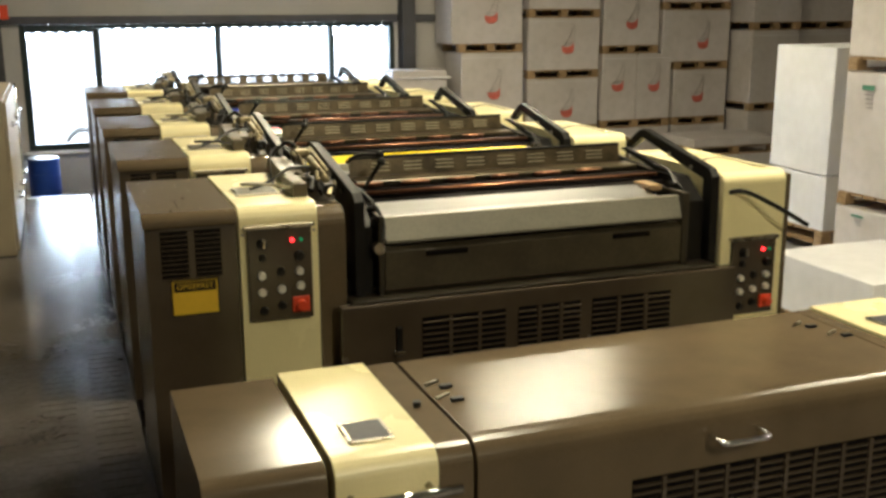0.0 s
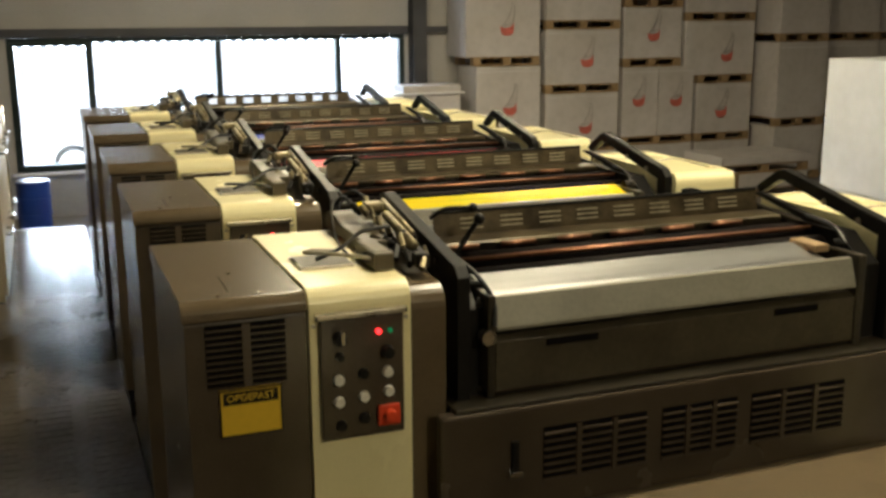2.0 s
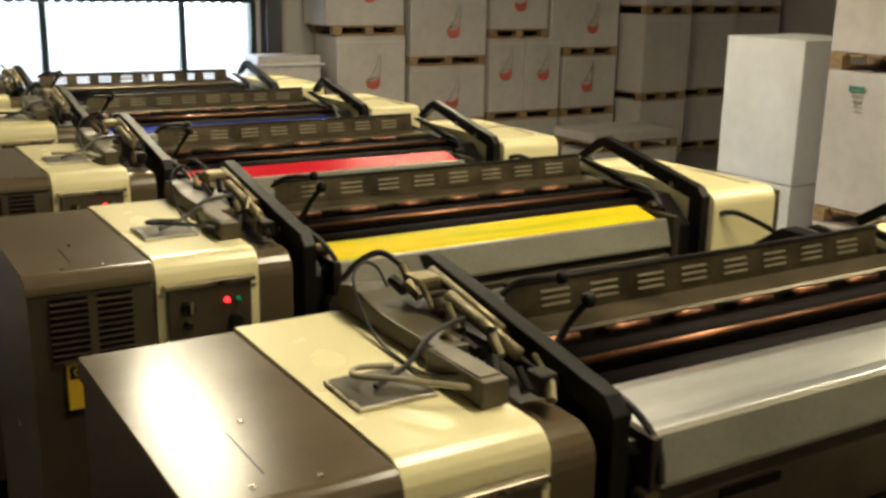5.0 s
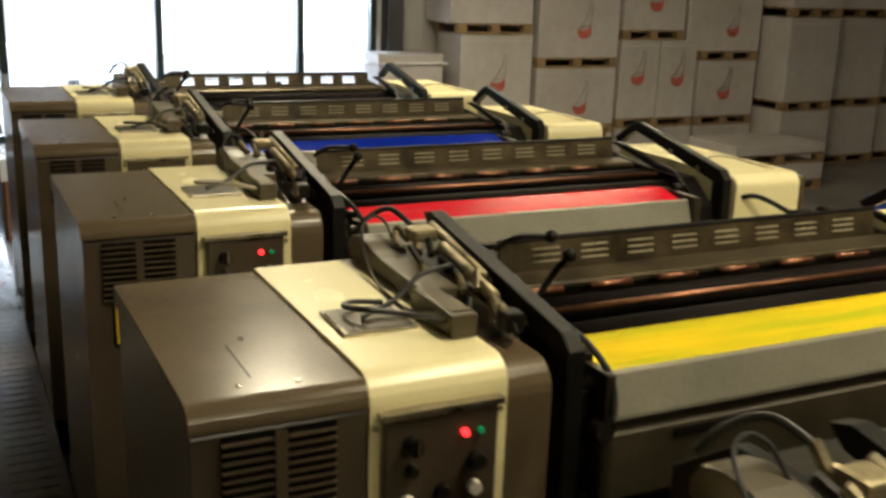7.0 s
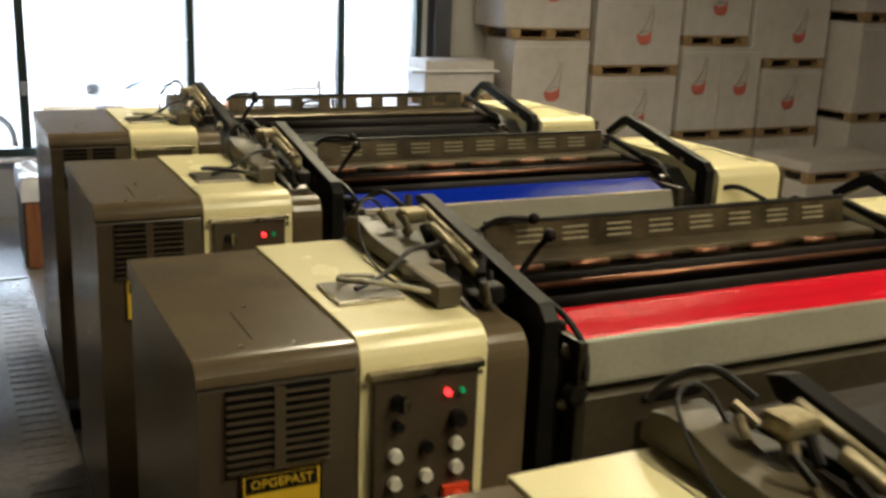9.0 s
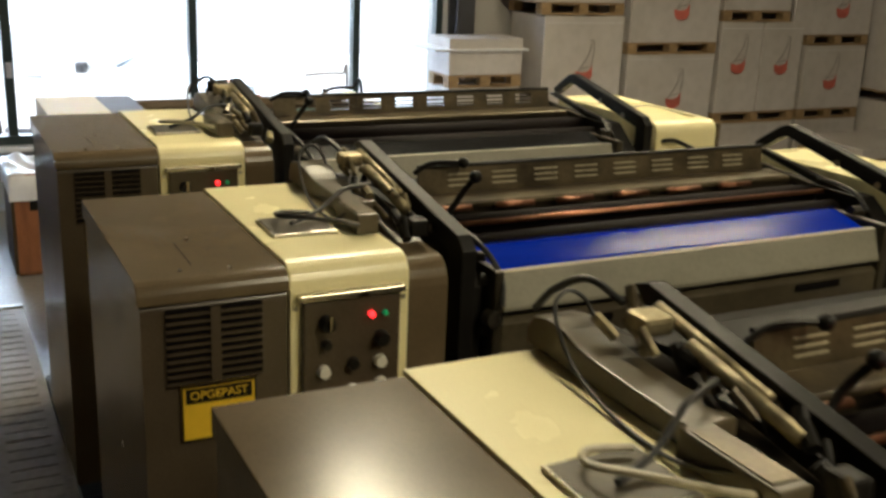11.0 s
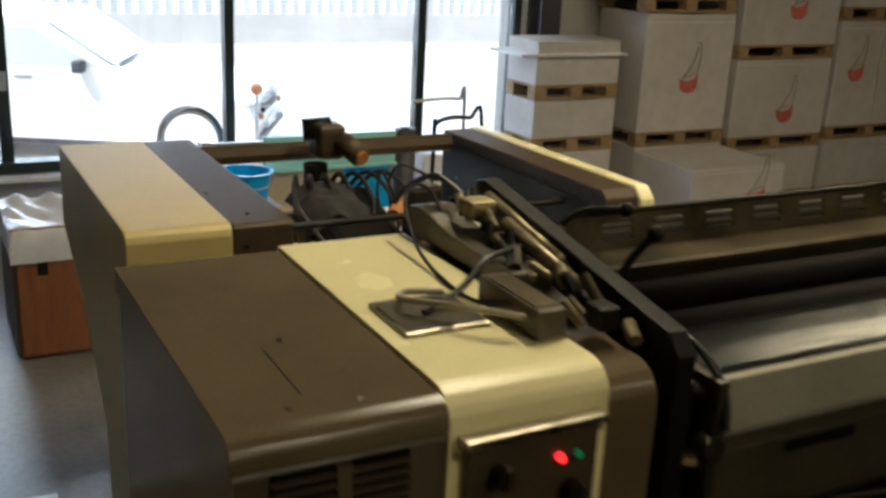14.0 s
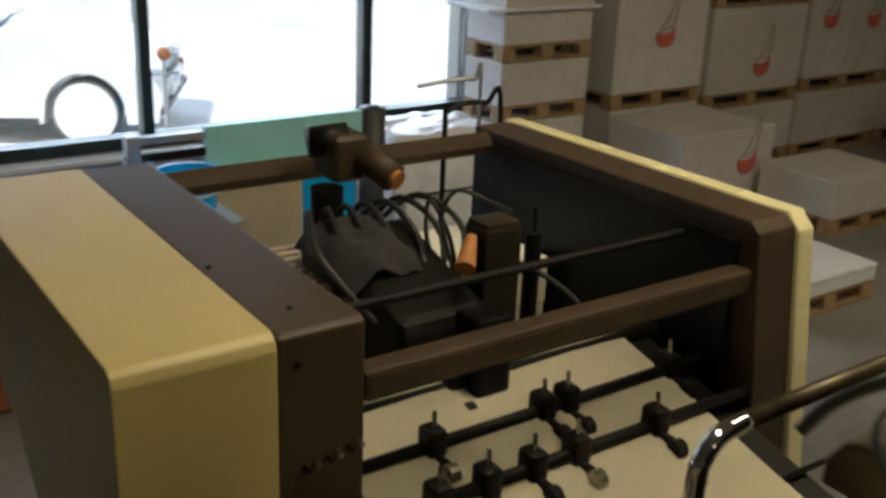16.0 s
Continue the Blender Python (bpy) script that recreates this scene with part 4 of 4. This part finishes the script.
bmesh.ops.solidify(sh, geom=sh.faces[:], thickness=0.0012)
part("sheet", sh, M_PAPER, cl)
cloth = thing("rag", (1.62, 9.70, 1.20), "dark crumpled rag hanging over the suction carriage", "rag")
cm = bmesh.new()
bmesh.ops.create_grid(cm, x_segments=22, y_segments=22, size=0.13)
for v in cm.verts:
    v.co.z = 0.075 + 0.022 * noise.noise(v.co * 16) - 1.5 * max(0, abs(v.co.x) - 0.05) ** 1.3 - 1.2 * max(0, -v.co.y - 0.03) ** 1.3
bmesh.ops.solidify(cm, geom=cm.faces[:], thickness=0.004)
part("cloth", cm, M_CLOTH, cloth, "", True)

# ---- pallets and paper stacks ----
def lift(z):
    """The tiers stand a little apart: real pallets are not all one height."""
    return z if z < 0.3 else z + (0.05 if z < 0.6 else 0.11)


def pallet(x0, x1, y0, y1, z0, h=0.11, group="pallets under the paper stacks"):
    z0 = lift(z0) if y0 > 11.5 else z0
    p = thing("pallet", ((x0 + x1) / 2, (y0 + y1) / 2, z0), "worn pale wooden pallet under wrapped paper", "pallet", group)
    w, d = (x1 - x0) / 2, (y1 - y0) / 2
    n = 6
    step = 2 * d / n
    top = bx(-w, w, -step * 0.42, step * 0.42, h - 0.018, h)
    first = None
    for k in range(n):
        y = -d + step * (k + 0.5)
        if first is None:
            first = part("board", top, M_WOOD, p)
            s = first
        else:
            s = new("board", first.data)
            s.parent = p
        s.location = (0, y, 0)
    blk = None
    for x in (-w + 0.05, 0, w - 0.05):
        for y in (-d + 0.05, d - 0.05):
            if blk is None:
                blk = part("block", bx(-0.05, 0.05, -0.05, 0.05, 0.018, h - 0.0182), M_WOOD, p)
                s = blk
            else:
                s = new("block", blk.data)
                s.parent = p
            s.location = (x, y, 0)
    for y in (-d + 0.05, d - 0.05):
        part("bottom_board", bx(-w, w, y - 0.05, y + 0.05, 0, 0.0178), M_WOOD, p)
    return p


def paper_block(x0, x1, y0, y1, z0, z1, marks=(), label="block of paper wrapped in white on a pallet", material=None, green=False, side=False):
    """A wrapped ream block with slightly bulged sides and folds; marks: (u, v) places of the red print on the front."""
    if y0 > 11.5:
        z0, z1 = lift(z0 - 0.11) + 0.11 if z0 > 0.3 else z0, lift(z1 + 0.01) - 0.01
    p = thing("paper_stack", ((x0 + x1) / 2, (y0 + y1) / 2, z0), label, "paper stack", "wrapped paper stacks")
    w, d, h = (x1 - x0) / 2, (y1 - y0) / 2, z1 - z0
    bm = bx(-w, w, -d, d, 0, h, 0.010)
    bmesh.ops.subdivide_edges(bm, edges=[e for e in bm.edges if e.calc_length() > 0.2], cuts=5, use_grid_fill=True)
    for v in bm.verts:
        k = noise.noise(Vector((v.co.x * 3 + x0 * 7, v.co.y * 3 + y0, v.co.z * 3 + z0 * 5)))
        if 0.02 < v.co.z < h - 0.02:
            v.co.x += 0.007 * k
            v.co.y += 0.007 * k
        elif v.co.z > h - 0.02:
            v.co.z += 0.006 * k
    part("wrap", bm, material or M_CARTON, p)
    part("fold_seam", bx(-w * 0.96, w * 0.96, -d - 0.009, -d - 0.006, h * 0.93, h * 0.936), M_WHITE, p)
    for u, v in marks:
        cx, cz = -w + 2 * w * u, h * v
        bowl = bmesh.new()
        rim = [(-0.095, 0.030), (-0.02, 0.012), (0.05, 0.030), (0.085, 0.075)] + [(0.09 * math.cos(a), -0.01 - 0.07 * math.sin(a)) for a in (0.2, 0.7, 1.2, 1.9, 2.4, 2.9)]
        lo_, hi_ = [bowl.verts.new((cx + x, -d - 0.012, cz + z)) for x, z in rim], [bowl.verts.new((cx + x, -d - 0.008, cz + z)) for x, z in rim]
        bowl.faces.new(lo_)
        bowl.faces.new(hi_[::-1])
        for k in range(len(rim)):
            bowl.faces.new((lo_[k - 1], hi_[k - 1], hi_[k], lo_[k]))
        bmesh.ops.recalc_face_normals(bowl, faces=bowl.faces[:])
        m = part("print_mark", bowl, M_REDMARK, p, "faded red printed mark")
        for pts in ([(0.075, 0.08), (0.095, 0.20), (0.085, 0.30), (0.045, 0.31)], [(-0.06, 0.05), (-0.01, 0.10), (0.045, 0.20), (0.06, 0.28)], [(-0.07, 0.035), (0.0, 0.06), (0.06, 0.07)]):
            part("stroke", tube([(cx + x, -d - 0.010, cz + z) for x, z in pts], 0.0038, 5, steps=3), M_GREYMARK, m)
    if green:
        yy = d * 0.55
        g = part("label_bar", bx(-w - 0.012, -w - 0.008, yy - 0.13, yy, h * 0.86, h * 0.90), M_GREENMARK, p, "dark green printed bar")
        for k in range(4):
            part("text_bar", bx(-w - 0.011, -w - 0.008, yy - 0.12, yy - 0.03 - 0.01 * k, h * (0.82 - 0.035 * k), h * (0.83 - 0.035 * k)), M_GREYMARK, g)
    return p


YF, YB = 12.72, 13.32
# column A
paper_block(5.36, 6.24, YF, YB, 0.11, 0.53); pallet(5.36, 6.24, YF, YB, 0.0)
pallet(5.36, 6.24, YF, YB, 0.53); paper_block(5.36, 6.24, YF, YB, 0.64, 1.49, [(0.52, 0.42)], "tall white-wrapped paper stack with a faded red mark")
pallet(5.32, 6.22, YF, YB, 1.50); paper_block(5.22, 6.22, YF, YB, 1.61, 2.40, [(0.55, 0.42)], "white-wrapped paper stack with a faded red mark"); pallet(5.22, 6.22, YF, YB, 2.405); paper_block(5.22, 6.22, YF, YB, 2.515, 3.2)
# column B
paper_block(6.31, 7.37, YF, YB, 0.11, 0.44); pallet(6.31, 7.37, YF, YB, 0.0)
pallet(6.31, 7.37, YF, YB, 0.44); paper_block(6.31, 7.37, YF, YB, 0.55, 1.13, [(0.55, 0.30)], "white-wrapped paper stack with a faded red mark")
pallet(6.31, 7.37, YF, YB, 1.135); paper_block(6.31, 7.37, YF, YB, 1.245, 1.93, [(0.55, 0.42)], "white-wrapped paper stack with a faded red mark")
pallet(6.31, 7.37, YF, YB, 1.935); paper_block(6.31, 7.37, YF, YB, 2.045, 2.8)
# columns C
paper_block(7.43, 8.52, YF, YB, 0.11, 0.48); pallet(7.43, 8.52, YF, YB, 0.0)
pallet(7.43, 8.52, YF, YB, 0.485); paper_block(7.43, 7.97, YF, YB, 0.595, 1.44, [(0.45, 0.52)], "narrow white-wrapped paper stack with a red mark"); paper_block(7.98, 8.52, YF, YB, 0.595, 1.44, [(0.5, 0.50)], "narrow white-wrapped paper stack with a red mark")
pallet(7.43, 8.30, YF, YB, 1.445); paper_block(7.43, 8.30, YF, YB, 1.555, 2.20, [(0.5, 0.45)], "white-wrapped paper stack with a faded red mark"); pallet(7.43, 8.30, YF, YB, 2.205); paper_block(7.43, 8.30, YF, YB, 2.315, 3.0)
paper_block(8.58, 9.46, YF, YB, 0.11, 0.48); pallet(8.58, 9.46, YF, YB, 0.0)
pallet(8.58, 9.46, YF, YB, 0.485); paper_block(8.58, 9.46, YF, YB, 0.595, 1.20, [(0.45, 0.42)], "white-wrapped paper stack with a faded red mark")
pallet(8.58, 9.46, YF, YB, 1.205); paper_block(8.36, 9.46, YF, YB, 1.315, 2.02, [(0.6, 0.35)], "white-wrapped paper stack with a faded red mark"); pallet(8.36, 9.46, YF, YB, 2.025); paper_block(8.36, 9.46, YF, YB, 2.135, 2.8)
# columns D
for x0, x1, y0 in ((9.55, 10.35, 12.3), (10.42, 11.4, 12.5), (11.45, 12.4, 12.6)):
    pallet(x0, x1, y0, YB, 0.0); paper_block(x0, x1, y0, YB, 0.11, 0.62)
    pallet(x0, x1, y0, YB, 0.625); paper_block(x0, x1, y0, YB, 0.735, 1.74)
    pallet(x0, x1, y0, YB, 1.745); paper_block(x0, x1, y0, YB, 1.855, 2.45)
# low stacks in front
pallet(8.0, 9.3, 11.3, 12.1, 0.0); paper_block(8.0, 9.3, 11.3, 12.1, 0.11, 0.30)
pallet(8.0, 9.3, 11.3, 12.1, 0.305); paper_block(8.0, 9.3, 11.3, 12.1, 0.415, 0.52, (), "low flat white paper stack on a pallet")
pallet(5.32, 6.21, 11.98, 12.68, 0.0); paper_block(5.32, 6.21, 11.98, 12.68, 0.11, 0.515, [(0.7, 0.5)], "low white-wrapped paper cube on a pallet")
pallet(6.0, 6.75, 11.3, 11.9, 0.0); paper_block(6.0, 6.75, 11.3, 11.9, 0.11, 0.36, (), "low white paper stack on a pallet")
pallet(4.6, 5.35, 10.55, 11.1, 0.0); paper_block(4.6, 5.35, 10.55, 11.1, 0.11, 0.21, (), "thin white paper stack on a pallet", M_WHITE)
# slab stack beside the column
z = 0.0
for h in (0.13, 0.16, 0.22, 0.32):
    pallet(4.44, 5.18, 12.78, 13.18, z)
    paper_block(4.44, 5.18, 12.78, 13.18, z + 0.11, z + 0.11 + h, (), "low slab of white paper between pallets", M_CARTON)
    z += 0.115 + h
cv = thing("cover_board", (4.8, 12.98, z), "thin white cover board on the slab stack", "board")
part("board", bx(-0.52, 0.42, -0.24, 0.21, 0, 0.018, 0.003), M_WHITE, cv)
# tall stacks in the aisle beyond the press
pallet(6.73, 7.7, 7.37, 8.16, 0.0); pallet(6.73, 7.7, 7.37, 8.16, 0.112)
paper_block(6.73, 7.7, 7.37, 8.16, 0.224, 0.715, (), "low white film-wrapped paper stack", M_WHITE)
paper_block(6.73, 7.7, 7.37, 8.16, 0.725, 1.85, (), "tall clean white paper stack lit by the windows", M_WHITE)
pallet(5.1, 6.1, 5.0, 6.0, 0.0); paper_block(5.1, 6.1, 5.0, 6.0, 0.112, 0.50, (), "low bright white paper stack on a pallet", M_WHITE)
pallet(6.47, 7.4, 6.06, 6.93, 0.0); paper_block(6.47, 7.4, 6.06, 6.93, 0.112, 0.575, (), "white-wrapped paper stack with a green label", None, True)
pallet(6.47, 7.4, 6.06, 6.93, 0.585); paper_block(6.47, 7.4, 6.06, 6.93, 0.70, 1.68, (), "tall white-wrapped paper stack with a green label", None, True)
pallet(6.47, 7.4, 6.06, 6.93, 1.69); paper_block(6.47, 7.4, 6.06, 6.93, 1.805, 2.75)

# ---- drums, bin, cabinet, bench ----
def drum(x, y, r, h, label, material):
    d = thing("drum", (x, y, 0), label, "drum")
    b = rod((0, 0, 0.01), (0, 0, h), r, 28)
    part("shell", b, material, d)
    for zz in (0.02, h * 0.34, h * 0.67, h - 0.01):
        part("hoop", rod((0, 0, zz - 0.008), (0, 0, zz + 0.008), r + 0.006, 28), material, d)
    part("lid", rod((0, 0, h), (0, 0, h + 0.012), r * 0.95, 28), M_GAL, d)


drum(0.20, 12.6, 0.17, 0.53, "small dark blue steel drum below the window", M_BLUEPL)
drum(7.25, 8.62, 0.17, 0.58, "blue plastic drum behind the paper stack", M_BLUEPL)
bn = thing("waste_box", (0.99, 11.86, 0), "brown plywood waste box lined with a white plastic bag", "waste box")
part("front_board", bx(-0.24, 0.24, -0.29, -0.27, 0.02, 0.68, 0.003), M_BROWNBOX, bn)
part("back_board", bx(-0.24, 0.24, 0.27, 0.29, 0.02, 0.68, 0.003), M_BROWNBOX, bn)
part("side_board", bx(-0.262, -0.242, -0.29, 0.29, 0.02, 0.68, 0.003), M_DKBROWN, bn)
part("side_board", bx(0.242, 0.262, -0.29, 0.29, 0.02, 0.68, 0.003), M_BROWNBOX, bn)
part("bottom", bx(-0.24, 0.24, -0.27, 0.27, 0.0, 0.019), M_BROWNBOX, bn)
part("handle_slot", bx(-0.15, -0.10, -0.2945, -0.2905, 0.44, 0.56, 0.002), M_BLACK, bn)
bg = bmesh.new()
bmesh.ops.create_grid(bg, x_segments=26, y_segments=26, size=0.5)
for v in bg.verts:
    x, y = v.co.x * 0.62, v.co.y * 0.70
    over = max(abs(x) - 0.262, abs(y) - 0.29, 0)
    inside = max(0, 1 - max(abs(x) / 0.25, abs(y) / 0.28))
    v.co = Vector((max(-0.272, min(0.272, x)) , max(-0.302, min(0.302, y)), 0.69 - 3.0 * over - 0.10 * inside + 0.05 * noise.noise(Vector((x * 9, y * 9, 1))) * (1 if over == 0 else 0.15)))
part("liner_bag", bg, M_BAG, bn, "crumpled white plastic bag", True)
# Body and doors take the tan that has the shade mixed in.
lc = thing("cabinet", (0.10, 7.7, GAL), "steel cabinet with chrome handles beside the walkway, its shade put into the tan colour", "cabinet")
part("body", bx(-0.62, -0.02, -0.8, 0.8, 0, 0.97, 0.006), M_SHADETAN, lc)
for k in range(3):
    y0 = -0.79 + 0.53 * k
    dr = part("door", bx(-0.0195, 0.0, y0, y0 + 0.515, 0.03, 0.95, 0.006), M_SHADETAN, lc)
    for zz in (0.32, 0.78):
        part("handle", tube([(0.0, y0 + 0.30, zz), (0.03, y0 + 0.31, zz), (0.035, y0 + 0.40, zz), (0.03, y0 + 0.49, zz), (0.0, y0 + 0.50, zz)], 0.008), M_CHROME, dr, "chrome bow handle", True)
part("corner_strip", rod((0.006, 0.80, 0.02), (0.006, 0.80, 0.96), 0.010), M_CHROME, lc, "chrome corner strip", True)
be = thing("board_rack", (2.42, 12.0, 0), "steel rack holding a pale teal board and a cyan panel", "rack")
part("teal_board", bx(-0.29, 0.53, -0.02, 0.02, 0.78, 0.975, 0.006), M_TEAL, be, "pale teal translucent board")
part("board_lip", bx(-0.29, 0.53, -0.045, -0.021, 0.772, 0.79, 0.003), M_TEAL, be)
part("back_panel", bx(-0.29, 0.20, -0.012, 0.012, 0.12, 0.765, 0.004), M_BOARD, be, "plain beige cardboard panel")
part("cyan_panel", bx(0.205, 0.50, -0.012, 0.012, 0.12, 0.765, 0.004), M_CYAN, be, "bright cyan plastic panel")
part("shelf", bx(-0.66, 0.53, -0.46, 0.03, 0.08, 0.11, 0.004), M_GAL, be)
part("clamp_rail", bx(-0.62, -0.295, -0.02, 0.02, 0.92, 0.955, 0.004), M_GAL, be, "grey clamp rail")
part("clamp_rail", bx(-0.66, -0.295, -0.03, 0.02, 0.845, 0.885, 0.006), M_BLACK, be, "black clamp rail")
part("clamp", bx(-0.66, -0.60, -0.05, 0.03, 0.80, 0.97, 0.01), M_GAL, be)
for x in (-0.66, 0.505):
    for y in (-0.44, 0.024):
        part("leg", bx(x, x + 0.025, y, y + 0.025, 0, 0.84 if y > 0 else 0.645), M_GAL, be)
part("tub_shelf", bx(-0.66, -0.296, -0.46, 0.022, 0.645, 0.66, 0.003), M_GAL, be)
rl = thing("dark_roll", (3.02, 12.0, 0), "dark wrapped roll standing on end", "roll")
part("roll", rod((0, 0, 0), (0, 0, 0.98), 0.065, 18), M_COLUMN, rl, "", True)
part("core", rod((0, 0, 0.98), (0, 0, 0.99), 0.03, 14), M_BLACK, rl)
tb_ = thing("plastic_tub", (1.94, 11.72, 0.66), "bright cyan plastic tub on the rack", "tub")
tubm = bmesh.new()
prof = [(0.0, 0.004), (0.105, 0.004), (0.135, 0.19), (0.148, 0.195), (0.148, 0.20), (0.128, 0.20), (0.10, 0.012), (0.0, 0.012)]
rings = [[tubm.verts.new((max(r, 0.001) * math.cos(2 * math.pi * k / 28), max(r, 0.001) * math.sin(2 * math.pi * k / 28), z)) for k in range(28)] for r, z in prof]
for A, B in zip(rings, rings[1:]):
    for k in range(28):
        tubm.faces.new((A[k], A[(k + 1) % 28], B[(k + 1) % 28], B[k]))
part("tub", tubm, M_CYAN, tb_)
part("handle", tube([(-0.145, 0, 0.19), (-0.10, -0.13, 0.15), (0, -0.165, 0.13), (0.10, -0.13, 0.15), (0.145, 0, 0.19)], 0.005), M_GAL, tb_)
# film-wrapped bundle beside the rack
fw = thing("wrapped_bundle", (3.44, 12.15, 0), "tall bundle wrapped in crumpled bluish-white plastic film", "bundle")
fb_ = bx(-0.32, 0.32, -0.22, 0.22, 0.0, 0.83, 0.02)
bmesh.ops.subdivide_edges(fb_, edges=[e for e in fb_.edges if e.calc_length() > 0.2], cuts=22, use_grid_fill=True)
for v in fb_.verts:
    if v.co.z > 0.02:
        w = noise.noise_vector(v.co * 11) * 0.016 + noise.noise_vector(v.co * 26) * 0.007
        v.co += w
part("film", fb_, M_BAG, fw, "", True)
part("tie", bx(-0.335, 0.335, -0.243, -0.236, 0.50, 0.512, 0.001), M_CABLE, fw)
